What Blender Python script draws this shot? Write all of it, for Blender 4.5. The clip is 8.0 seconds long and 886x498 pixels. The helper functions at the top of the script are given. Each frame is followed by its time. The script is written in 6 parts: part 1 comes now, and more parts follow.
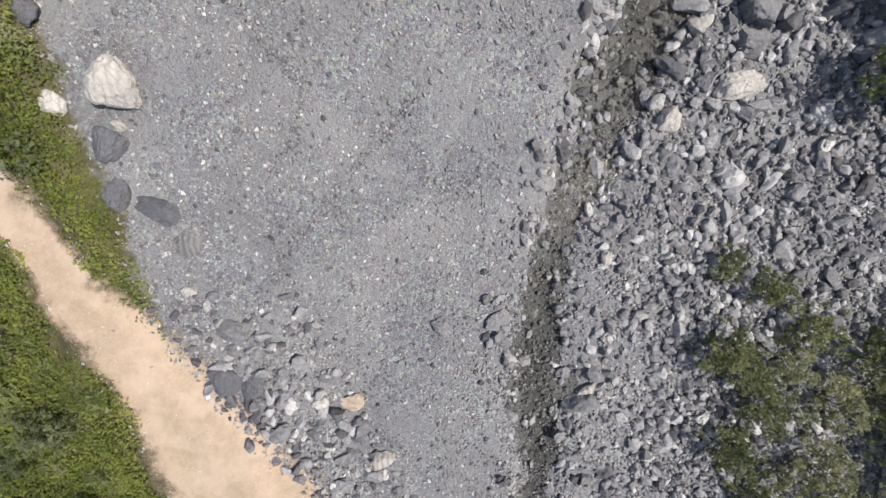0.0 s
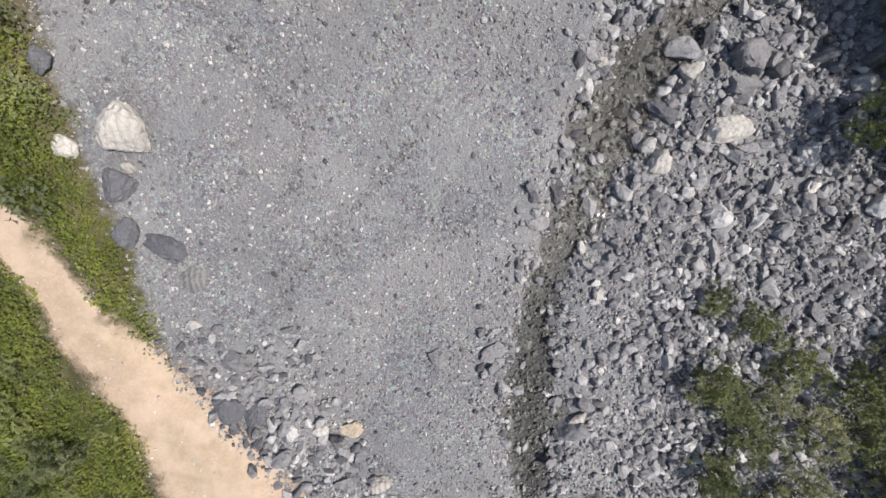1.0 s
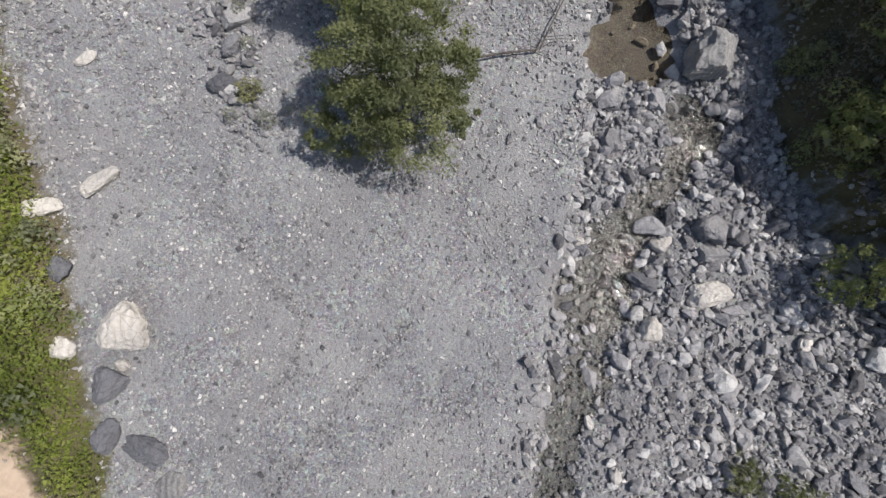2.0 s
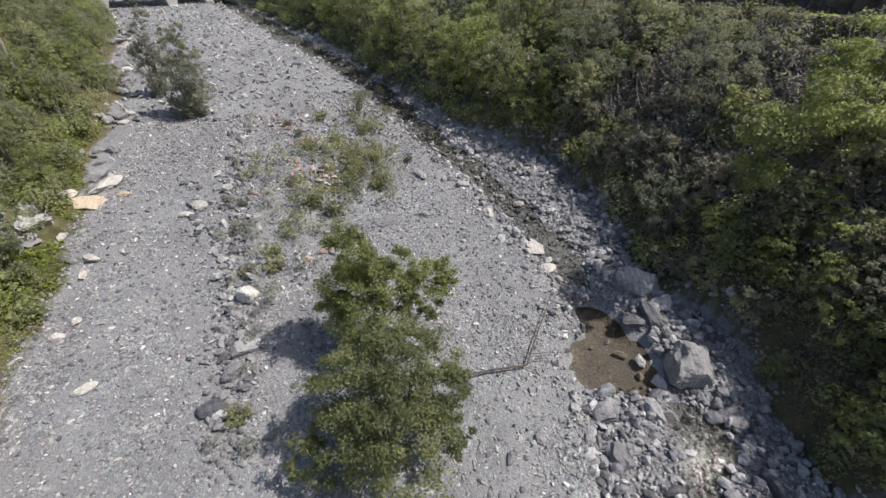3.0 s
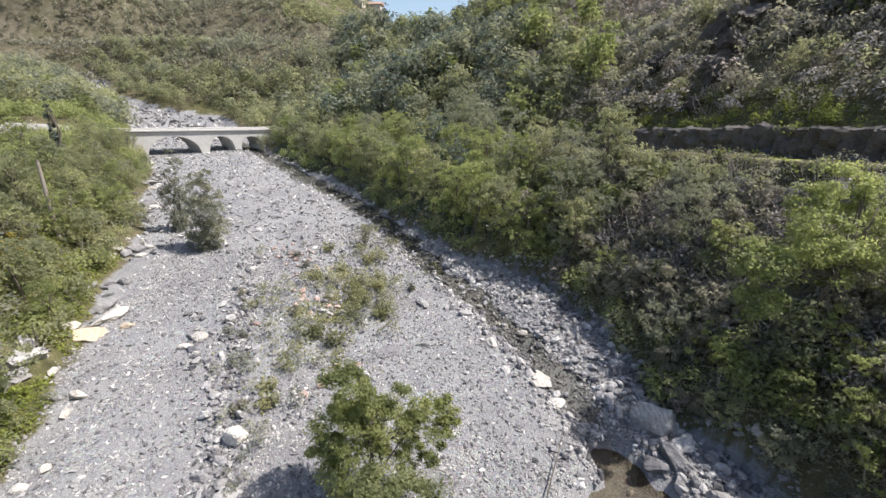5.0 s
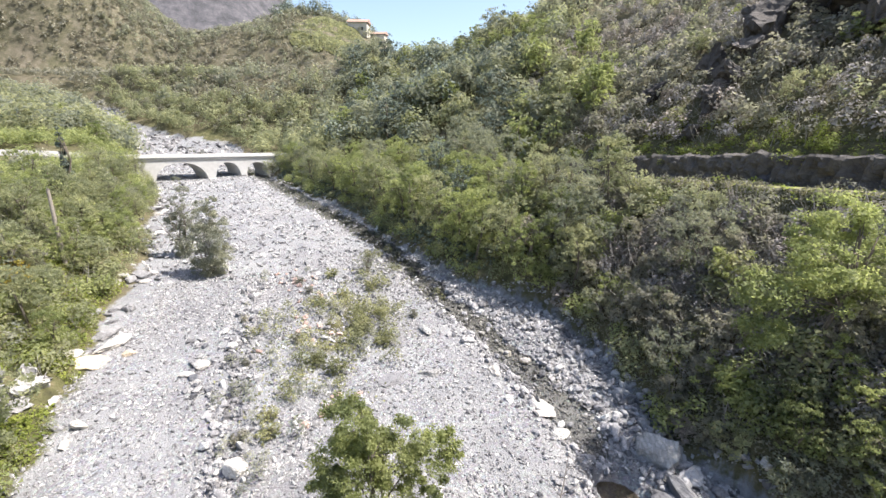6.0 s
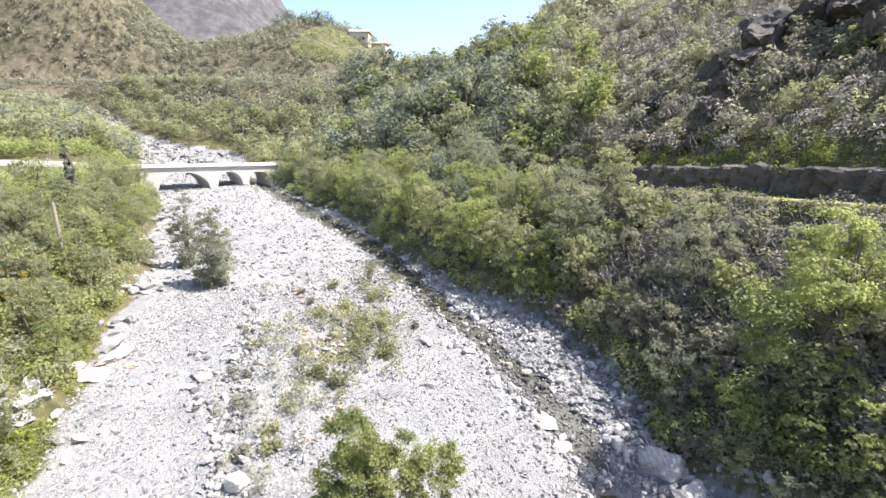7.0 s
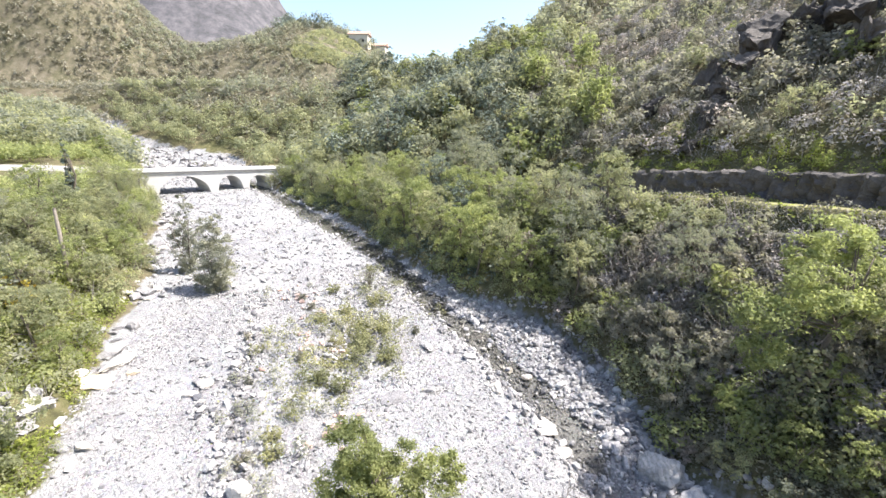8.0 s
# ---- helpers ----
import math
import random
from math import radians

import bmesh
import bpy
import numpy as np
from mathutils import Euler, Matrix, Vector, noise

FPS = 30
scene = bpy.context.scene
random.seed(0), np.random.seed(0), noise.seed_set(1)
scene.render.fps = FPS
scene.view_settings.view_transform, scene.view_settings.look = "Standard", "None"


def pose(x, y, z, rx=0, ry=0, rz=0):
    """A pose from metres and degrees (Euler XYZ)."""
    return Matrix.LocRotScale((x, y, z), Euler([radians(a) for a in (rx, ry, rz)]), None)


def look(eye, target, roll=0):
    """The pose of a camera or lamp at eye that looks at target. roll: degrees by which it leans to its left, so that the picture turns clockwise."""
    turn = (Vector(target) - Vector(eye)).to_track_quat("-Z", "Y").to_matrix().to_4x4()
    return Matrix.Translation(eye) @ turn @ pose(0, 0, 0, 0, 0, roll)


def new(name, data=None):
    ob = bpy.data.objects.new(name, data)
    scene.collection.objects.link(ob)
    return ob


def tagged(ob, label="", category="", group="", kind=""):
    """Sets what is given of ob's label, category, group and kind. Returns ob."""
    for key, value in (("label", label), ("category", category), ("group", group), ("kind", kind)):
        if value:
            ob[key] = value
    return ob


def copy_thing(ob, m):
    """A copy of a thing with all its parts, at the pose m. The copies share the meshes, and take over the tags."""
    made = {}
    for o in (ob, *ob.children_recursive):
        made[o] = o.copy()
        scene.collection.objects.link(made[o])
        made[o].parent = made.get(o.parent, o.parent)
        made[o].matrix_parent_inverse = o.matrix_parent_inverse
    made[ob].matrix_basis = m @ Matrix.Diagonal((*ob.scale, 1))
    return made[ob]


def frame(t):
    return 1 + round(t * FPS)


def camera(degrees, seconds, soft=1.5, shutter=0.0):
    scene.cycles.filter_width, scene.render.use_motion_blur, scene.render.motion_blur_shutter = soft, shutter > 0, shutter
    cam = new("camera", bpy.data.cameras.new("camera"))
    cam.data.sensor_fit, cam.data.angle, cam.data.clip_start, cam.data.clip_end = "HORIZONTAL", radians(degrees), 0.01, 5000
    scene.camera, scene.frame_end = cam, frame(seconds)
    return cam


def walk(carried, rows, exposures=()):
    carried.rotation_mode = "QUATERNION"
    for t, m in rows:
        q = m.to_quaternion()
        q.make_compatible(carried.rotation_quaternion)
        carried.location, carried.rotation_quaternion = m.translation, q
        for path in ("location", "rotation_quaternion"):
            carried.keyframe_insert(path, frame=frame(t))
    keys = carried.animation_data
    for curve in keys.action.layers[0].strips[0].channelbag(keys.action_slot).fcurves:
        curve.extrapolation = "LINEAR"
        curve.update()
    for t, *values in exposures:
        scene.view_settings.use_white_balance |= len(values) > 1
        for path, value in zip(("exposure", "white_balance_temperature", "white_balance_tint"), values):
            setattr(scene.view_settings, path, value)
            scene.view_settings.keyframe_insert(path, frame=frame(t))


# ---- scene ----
cam = camera(92.9, 8.0, soft=1.5)
PATH = [
    (0, (0.064, -0.507, 14.156), (0.143, -0.703, 12.167), -202.3),
    (0.5, (0.117, 0.259, 14.333), (0.196, 0.043, 12.346), 159.8),
    (1, (0.174, 0.948, 14.52), (0.25, 0.734, 12.533), 160.6),
    (1.2, (0.189, 1.142, 14.596), (0.264, 0.933, 12.608), 160.1),
    (2.3, (0.113, 2.266, 14.829), (0.254, 3.174, 13.052), 5.7),
    (2.5, (0.174, 2.34, 14.839), (0.331, 3.532, 13.241), 4.0),
    (3, (0.205, 2.45, 14.852), (0.379, 4.054, 13.669), 2.8),
    (3.5, (0.257, 2.517, 14.883), (0.421, 4.278, 13.95), 2.3),
    (4, (0.298, 2.568, 14.952), (0.459, 4.392, 14.148), 2.1),
    (4.5, (0.269, 2.588, 15.065), (0.432, 4.441, 14.33), 2.0),
    (6, (0.268, 2.528, 15.518), (0.416, 4.438, 14.945), 1.7),
    (6.5, (0.234, 2.493, 15.667), (0.376, 4.41, 15.116), 1.6),
    (7, (0.23, 2.482, 15.821), (0.374, 4.402, 15.28), 1.6),
    (7.5, (0.201, 2.461, 15.982), (0.347, 4.382, 15.446), 1.5),
    (8, (0.208, 2.442, 16.157), (0.352, 4.363, 15.62), 1.4),
]
EXPOSURES = [(0.0, -0.05, 6500, 10), (1.2, -0.03, 6500, 10), (2.3, -0.12, 6450, 10), (3.5, 0.1, 6500, 10), (4.7, 0.38, 6550, 10), (5.8, 0.95, 6550, 10), (6.5, 1.18, 6550, 10), (8.0, 1.38, 6550, 10)]
walk(cam, [(t, look(eye, target, roll)) for t, eye, target, roll in PATH], EXPOSURES)

# ---- sky and sun ----
SUN_ELEV, SUN_AZ = radians(58), radians(94)  # azimuth clockwise from +y
world = bpy.data.worlds.new("sky")
scene.world = world
world.use_nodes = True
wn = world.node_tree.nodes
sky = wn.new("ShaderNodeTexSky")
sky.sky_type, sky.sun_disc = "NISHITA", False
sky.sun_elevation, sky.sun_rotation = SUN_ELEV, SUN_AZ
sky.air_density, sky.dust_density, sky.ozone_density = 1.0, 2.0, 0.6
wn["Background"].inputs["Strength"].default_value = 0.135
world.node_tree.links.new(sky.outputs["Color"], wn["Background"].inputs["Color"])
sun = new("sun", bpy.data.lights.new("sun", "SUN"))
sun.data.energy, sun.data.angle, sun.data.color = 5.0, radians(0.55), (1.0, 0.95, 0.885)
toward = Vector((math.sin(SUN_AZ) * math.cos(SUN_ELEV), math.cos(SUN_AZ) * math.cos(SUN_ELEV), math.sin(SUN_ELEV)))
sun.rotation_euler = toward.to_track_quat("Z", "Y").to_euler()
sun.location = toward * 200


# ---- materials ----
class Mat:
    """A small builder for node materials."""

    def __init__(self, name, rough=0.9, spec=0.3):
        self.m = bpy.data.materials.new(name)
        self.m.use_nodes = True
        self.n, self.l = self.m.node_tree.nodes, self.m.node_tree.links
        self.b = self.n["Principled BSDF"]
        self.b.inputs["Roughness"].default_value = rough
        self.b.inputs["Specular IOR Level"].default_value = spec
        self.pos = self.n.new("ShaderNodeNewGeometry").outputs["Position"]

    def node(self, kind, **inputs):
        n = self.n.new(kind)
        for key, value in inputs.items():
            sock = n.inputs[key.replace("_", " ")]
            if isinstance(value, bpy.types.NodeSocket):
                self.l.new(value, sock)
            else:
                sock.default_value = value
        return n

    def noise(self, scale, detail=4.0, rough=0.55, at=None):
        return self.node("ShaderNodeTexNoise", Vector=at or self.pos, Scale=scale, Detail=detail, Roughness=rough).outputs["Fac"]

    def voronoi(self, scale, out="Color", at=None, feature="F1"):
        n = self.node("ShaderNodeTexVoronoi", Vector=at or self.pos, Scale=scale)
        n.feature = feature
        return n.outputs[out]

    def ramp(self, fac, stops, mode="LINEAR"):
        n = self.node("ShaderNodeValToRGB", Fac=fac)
        e = n.color_ramp.elements
        n.color_ramp.interpolation = mode
        while len(e) < len(stops):
            e.new(0.5)
        for k, (p, c) in zip(e, stops):
            k.position, k.color = p, (*c, 1) if len(c) == 3 else c
        return n.outputs["Color"]

    def mix(self, fac, a, b, how="MIX"):
        n = self.n.new("ShaderNodeMix")
        n.data_type, n.blend_type = "RGBA", how
        for sock, v in ((n.inputs[0], fac), (n.inputs[6], a), (n.inputs[7], b)):
            if isinstance(v, bpy.types.NodeSocket):
                self.l.new(v, sock)
            else:
                sock.default_value = v if not isinstance(v, tuple) else (*v, 1)
        return n.outputs[2]

    def math(self, op, a, b=0.0, c=0.0):
        n = self.n.new("ShaderNodeMath")
        n.operation = op
        for sock, v in zip(n.inputs, (a, b, c)):
            if isinstance(v, bpy.types.NodeSocket):
                self.l.new(v, sock)
            else:
                sock.default_value = v
        return n.outputs[0]

    def split(self, colour):
        n = self.node("ShaderNodeSeparateColor", Color=colour)
        return n.outputs[0], n.outputs[1], n.outputs[2]

    def island(self):
        return self.n.new("ShaderNodeNewGeometry").outputs["Random Per Island"]

    def each(self):
        return self.n.new("ShaderNodeObjectInfo").outputs["Random"]

    def colour(self, sock):
        self.l.new(sock, self.b.inputs["Base Color"])
        return self

    def bump(self, height, strength=0.5, distance=0.05):
        n = self.node("ShaderNodeBump", Height=height, Strength=strength, Distance=distance)
        self.l.new(n.outputs[0], self.b.inputs["Normal"])
        return self


def ground_material():
    m = Mat("ground_gravel_soil", 0.95, 0.15)
    att = m.n.new("ShaderNodeAttribute")
    att.attribute_name = "zone"
    soil, sand, rock = m.split(att.outputs["Color"])
    wet_or_shade = att.outputs["Alpha"]
    # gravel: small stones of many greys over silt
    warp = m.node("ShaderNodeTexNoise", Vector=m.pos, Scale=6.0, Detail=2.0).outputs["Color"]
    at = m.mix(0.03, m.pos, warp, "ADD")
    tone = m.split(m.voronoi(21.0, at=at))[0]
    tone2 = m.split(m.voronoi(9.0, at=at))[1]
    fine = m.noise(70.0, 3.0, 0.7)
    grey = m.ramp(tone, [(0.0, (0.16, 0.158, 0.165)), (0.35, (0.25, 0.247, 0.253)), (0.8, (0.34, 0.335, 0.338)), (0.97, (0.5, 0.49, 0.475))])
    grey = m.mix(m.ramp(m.noise(1.7, 3.0), [(0.35, (0.15, 0.15, 0.15)), (0.6, (0.65, 0.65, 0.65))]), grey, m.ramp(tone2, [(0.06, (0.15, 0.15, 0.157)), (0.3, (0.25, 0.246, 0.253)), (0.8, (0.35, 0.343, 0.348)), (0.96, (0.5, 0.49, 0.475))]))
    hue = m.mix(0.28, (1.0, 1.0, 1.0), m.voronoi(9.0, at=at))
    grey = m.mix(0.5, grey, m.mix(1.0, m.mix(1.0, grey, hue, "MULTIPLY"), (1.18, 1.18, 1.18), "MULTIPLY"))
    silt = m.ramp(fine, [(0.3, (0.26, 0.254, 0.256)), (0.7, (0.35, 0.342, 0.34))])
    patch = m.ramp(m.noise(0.4, 7.0, 0.62), [(0.44, (0, 0, 0)), (0.58, (1, 1, 1))])
    gravel = m.mix(m.math("MULTIPLY", patch, 0.82), grey, silt)
    damp = m.ramp(m.noise(0.27, 6.0, 0.65), [(0.36, (0.82, 0.82, 0.835)), (0.6, (1.08, 1.08, 1.07))])
    gravel = m.mix(1.0, gravel, damp, "MULTIPLY")
    warm = m.ramp(m.noise(0.18, 5.0), [(0.48, (0, 0, 0)), (0.7, (1, 1, 1))])
    gravel = m.mix(m.math("MULTIPLY", warm, 0.2), gravel, (0.32, 0.275, 0.26))
    gravel = m.mix(1.0, gravel, (0.89, 0.91, 0.935), "MULTIPLY")
    # darker gravel: wet along the stream, painted shade between the heaped stones
    damp_and_gap_shade = m.ramp(m.math("ADD", wet_or_shade, m.math("MULTIPLY", m.math("SUBTRACT", m.noise(1.4, 6.0, 0.65), 0.5), 0.8)), [(0.2, (0, 0, 0)), (0.75, (1, 1, 1))])
    gravel = m.mix(damp_and_gap_shade, gravel, m.mix(0.62, gravel, (0.055, 0.05, 0.046)))
    # soil with moss, dry grass and litter
    green = m.ramp(m.noise(1.3, 8.0, 0.65), [(0.3, (0.055, 0.055, 0.028)), (0.5, (0.1, 0.1, 0.045)), (0.66, (0.17, 0.15, 0.085))])
    scar = m.ramp(m.noise(0.16, 8.0, 0.7), [(0.64, (0, 0, 0)), (0.72, (0.8, 0.8, 0.8))])
    earth = m.ramp(m.noise(0.07, 6.0, 0.6), [(0.4, (0, 0, 0)), (0.62, (1, 1, 1))])
    green = m.mix(m.math("MULTIPLY", earth, 0.55), green, (0.17, 0.138, 0.105))
    high = m.ramp(m.math("DIVIDE", m.node("ShaderNodeSeparateXYZ", Vector=m.pos).outputs[2], 100.0), [(0.16, (0, 0, 0)), (0.3, (1, 1, 1))])
    dull = m.ramp(m.noise(0.5, 8.0, 0.7), [(0.34, (0.06, 0.058, 0.04)), (0.5, (0.13, 0.118, 0.088)), (0.66, (0.25, 0.217, 0.175))])
    green = m.mix(m.math("MULTIPLY", high, 0.6), green, dull)
    green = m.mix(m.math("MULTIPLY", scar, high), green, (0.33, 0.28, 0.225))
    track = m.ramp(m.noise(1.6, 8.0, 0.6), [(0.3, (0.35, 0.272, 0.192)), (0.7, (0.5, 0.39, 0.28))])
    rut = m.node("ShaderNodeTexNoise", Vector=m.pos, Scale=0.55, Detail=6.0, Roughness=0.6).outputs["Fac"]
    track = m.mix(m.ramp(rut, [(0.42, (0, 0, 0)), (0.66, (0.7, 0.7, 0.7))]), track, (0.52, 0.39, 0.295))
    track = m.mix(m.ramp(m.noise(5.0, 5.0, 0.7), [(0.5, (0, 0, 0)), (0.75, (0.45, 0.45, 0.45))]), track, (0.3, 0.24, 0.185))
    track = m.mix(m.math("MULTIPLY", m.split(m.voronoi(16.0))[0], 0.4), track, (0.31, 0.24, 0.18))
    worn = m.ramp(m.noise(0.9, 5.0, 0.6), [(0.42, (0, 0, 0)), (0.62, (0.6, 0.6, 0.6))])
    track = m.mix(worn, track, (0.55, 0.43, 0.33))
    stone = m.ramp(m.noise(2.2, 9.0, 0.7), [(0.3, (0.048, 0.047, 0.052)), (0.7, (0.13, 0.126, 0.133))])
    stone = m.mix(1.0, stone, m.ramp(m.noise(0.035, 15.0, 0.8), [(0.4, (0.65, 0.67, 0.68)), (0.5, (1.0, 1.0, 1.02)), (0.6, (1.5, 1.46, 1.45))]), "MULTIPLY")
    rag = m.math("MULTIPLY", m.math("SUBTRACT", m.noise(1.1, 6.0, 0.65), 0.5), 0.9)

    def edge(z):
        return m.ramp(m.math("ADD", z, rag), [(0.42, (0, 0, 0)), (0.58, (1, 1, 1))])

    out = m.mix(edge(soil), gravel, green)
    out = m.mix(edge(rock), out, stone)
    sandy = m.ramp(m.math("ADD", m.math("ADD", sand, m.math("MULTIPLY", rag, 1.1)), m.math("MULTIPLY", m.math("SUBTRACT", fine, 0.5), 0.7)), [(0.42, (0, 0, 0)), (0.6, (1, 1, 1))])
    out = m.mix(sandy, out, track)
    m.colour(out)
    h = m.math("ADD", m.math("MULTIPLY", m.voronoi(21.0, "Distance", at=at), -0.6), m.math("MULTIPLY", fine, 0.5))
    h = m.math("ADD", h, m.math("MULTIPLY", m.voronoi(9.0, "Distance", at=at), -0.7))
    loose = m.math("SUBTRACT", 1.0, m.math("MULTIPLY", sandy, 0.88))
    m.bump(m.math("MULTIPLY", h, loose), 0.8, 0.07)
    return m.m


def stone_material(name, dark, mid, light, veins=0.0, scale=1.0):
    m = Mat(name, 0.85, 0.25)
    r = m.each()
    ri = m.island()
    r = m.math("FRACT", m.math("ADD", r, ri))
    base = m.ramp(r, [(0.0, dark), (0.38, mid), (0.84, tuple(0.72 * p + 0.28 * q for p, q in zip(mid, light))), (1.0, light)])
    base = m.mix(0.55, base, m.ramp(m.noise(5.0 * scale, 8.0, 0.65), [(0.3, dark), (0.7, light)]), "SOFT_LIGHT")
    if veins:
        co = m.node("ShaderNodeTexWave", Vector=m.pos, Scale=1.6 * scale, Distortion=6.0, Detail=4.0).outputs["Fac"]
        base = m.mix(m.math("MULTIPLY", co, veins), base, light)
    base = m.mix(1.0, base, m.ramp(m.noise(0.33, 6.0, 0.6), [(0.34, (0.78, 0.78, 0.8)), (0.62, (1.2, 1.19, 1.17))]), "MULTIPLY")
    crack = m.ramp(m.voronoi(3.2 * scale, "Distance", feature="DISTANCE_TO_EDGE"), [(0.0, (0.55, 0.55, 0.55)), (0.05, (1, 1, 1))])
    base = m.mix(0.6, base, crack, "MULTIPLY")
    m.colour(base)
    m.bump(m.math("ADD", m.noise(7.0 * scale, 10.0, 0.72), m.math("MULTIPLY", m.noise(2.2 * scale, 4.0), 0.8)), 0.9, 0.1)
    return m.m


def leaf_material(name, a, b, c, transl=0.6, through_light=(0.32, 0.33, 0.17)):
    m = Mat(name, 0.62, 0.35)
    a, b, c = (tuple(v * f for v, f in zip(col, (1.035, 1.0, 1.12))) for col in (a, b, c))
    r = m.math("FRACT", m.math("ADD", m.math("MULTIPLY", m.island(), 0.6), m.math("MULTIPLY", m.each(), 0.4)))
    col = m.ramp(r, [(0.0, a), (0.5, b), (1.0, c)])
    col = m.mix(m.ramp(m.noise(0.5, 2.0), [(0.4, (0, 0, 0)), (0.7, (0.5, 0.5, 0.5))]), col, c)
    col = m.mix(1.0, col, m.ramp(m.noise(0.55, 2.0, 0.5), [(0.34, (0.66, 0.7, 0.72)), (0.64, (1.28, 1.26, 1.16))]), "MULTIPLY")
    m.colour(col)
    t = m.node("ShaderNodeBsdfTranslucent", Color=m.mix(0.5, col, through_light))
    mixer = m.node("ShaderNodeMixShader", Fac=transl)
    m.l.new(m.b.outputs[0], mixer.inputs[1])
    m.l.new(t.outputs[0], mixer.inputs[2])
    m.l.new(mixer.outputs[0], m.n["Material Output"].inputs["Surface"])
    return m.m


def plain_material(name, lo, hi, scale=6.0, rough=0.85, bump=0.4):
    m = Mat(name, rough, 0.3)
    m.colour(m.ramp(m.noise(scale, 8.0, 0.65), [(0.3, lo), (0.7, hi)]))
    m.bump(m.noise(scale * 4, 6.0, 0.7), bump, 0.02)
    return m.m


def water_material(name, tint, wave):
    m = Mat(name, 0.05, 0.5)
    ripple = m.node("ShaderNodeBump", Height=m.noise(9.0, 3.0, 0.6), Strength=1.0, Distance=wave).outputs[0]
    clear = m.node("ShaderNodeBsdfTransparent", Color=(*tint, 1))
    gloss = m.node("ShaderNodeBsdfGlossy", Roughness=0.035, Normal=ripple)
    fres = m.node("ShaderNodeFresnel", IOR=1.33, Normal=ripple)
    mixer = m.node("ShaderNodeMixShader", Fac=fres.outputs[0])
    m.l.new(clear.outputs[0], mixer.inputs[1])
    m.l.new(gloss.outputs[0], mixer.inputs[2])
    m.l.new(mixer.outputs[0], m.n["Material Output"].inputs["Surface"])
    return m.m


M_GROUND = ground_material()
M_STONE = stone_material("grey_river_stone", (0.12, 0.12, 0.128), (0.28, 0.276, 0.286), (0.54, 0.53, 0.52))
M_RUBBLE = stone_material("grey_broken_stone", (0.12, 0.12, 0.128), (0.32, 0.316, 0.328), (0.66, 0.65, 0.64))
M_GRAVEL = stone_material("grey_gravel", (0.17, 0.168, 0.175), (0.32, 0.315, 0.322), (0.68, 0.665, 0.65))
M_WHITE = stone_material("pale_banded_stone", (0.36, 0.335, 0.31), (0.49, 0.465, 0.435), (0.64, 0.615, 0.585), 0.5)
M_PALE = stone_material("fractured_pale_grey_rock", (0.2, 0.198, 0.2), (0.36, 0.355, 0.35), (0.54, 0.53, 0.52), 0.25)
M_DARK = stone_material("slate_grey_boulder", (0.14, 0.142, 0.155), (0.2, 0.202, 0.218), (0.29, 0.29, 0.302))
M_OCHRE = stone_material("ochre_sandstone", (0.4, 0.335, 0.26), (0.5, 0.425, 0.34), (0.6, 0.54, 0.465), 0.3)
M_ROSE = stone_material("reddish_stone", (0.3, 0.225, 0.2), (0.43, 0.34, 0.31), (0.58, 0.49, 0.45))
M_CRAG = stone_material("dark_crag_rock", (0.075, 0.069, 0.066), (0.15, 0.139, 0.132), (0.27, 0.25, 0.235), 0.0, 0.8)
M_WATER = water_material("stream_water", (0.6, 0.605, 0.58), 0.014)
M_POOL = water_material("brown_pool_water", (0.52, 0.46, 0.36), 0.006)
M_BARK = plain_material("grey_brown_bark", (0.09, 0.075, 0.06), (0.2, 0.17, 0.14), 9.0)
M_DEAD = plain_material("bleached_dead_wood", (0.06, 0.052, 0.046), (0.14, 0.122, 0.108), 9.0)
M_POLE = plain_material("weathered_pole_wood", (0.22, 0.19, 0.16), (0.36, 0.32, 0.28), 8.0)
M_CONCRETE = plain_material("pale_bridge_concrete", (0.48, 0.468, 0.45), (0.6, 0.585, 0.565), 1.6)
M_ASPHALT = plain_material("worn_road_surface", (0.26, 0.25, 0.24), (0.36, 0.345, 0.33), 3.0)
M_LANE = plain_material("grassy_lane_earth", (0.16, 0.16, 0.06), (0.3, 0.27, 0.14), 2.0)
M_PLASTER = plain_material("cream_plaster", (0.56, 0.51, 0.44), (0.66, 0.61, 0.53), 1.0)
M_ROOF = plain_material("terracotta_roof", (0.3, 0.2, 0.16), (0.42, 0.3, 0.24), 2.0)
M_GLASS = plain_material("dark_window_glass", (0.02, 0.022, 0.025), (0.04, 0.042, 0.045), 1.0, 0.1, 0.0)
L_WILLOW = leaf_material("willow_leaves", (0.196, 0.219, 0.126), (0.297, 0.332, 0.175), (0.46, 0.463, 0.252))
L_BUSH = leaf_material("dense_willow_leaves", (0.108, 0.132, 0.055), (0.18, 0.207, 0.09), (0.29, 0.31, 0.16), 0.6, (0.27, 0.32, 0.13))
L_YOUNG = leaf_material("yellow_green_leaves", (0.18, 0.215, 0.08), (0.3, 0.335, 0.13), (0.43, 0.45, 0.2), 0.6, (0.31, 0.345, 0.12))
L_OAK = leaf_material("oak_leaves", (0.154, 0.181, 0.146), (0.257, 0.286, 0.207), (0.395, 0.404, 0.273))
L_LIGHT = leaf_material("young_green_leaves", (0.195, 0.235, 0.1), (0.3, 0.345, 0.14), (0.44, 0.47, 0.2), 0.6, (0.31, 0.36, 0.11))
L_GREY = leaf_material("grey_green_scrub", (0.159, 0.162, 0.122), (0.248, 0.246, 0.194), (0.373, 0.358, 0.301))
L_BROWN = leaf_material("dry_brown_scrub", (0.172, 0.147, 0.123), (0.265, 0.233, 0.197), (0.39, 0.353, 0.303), 0.2)
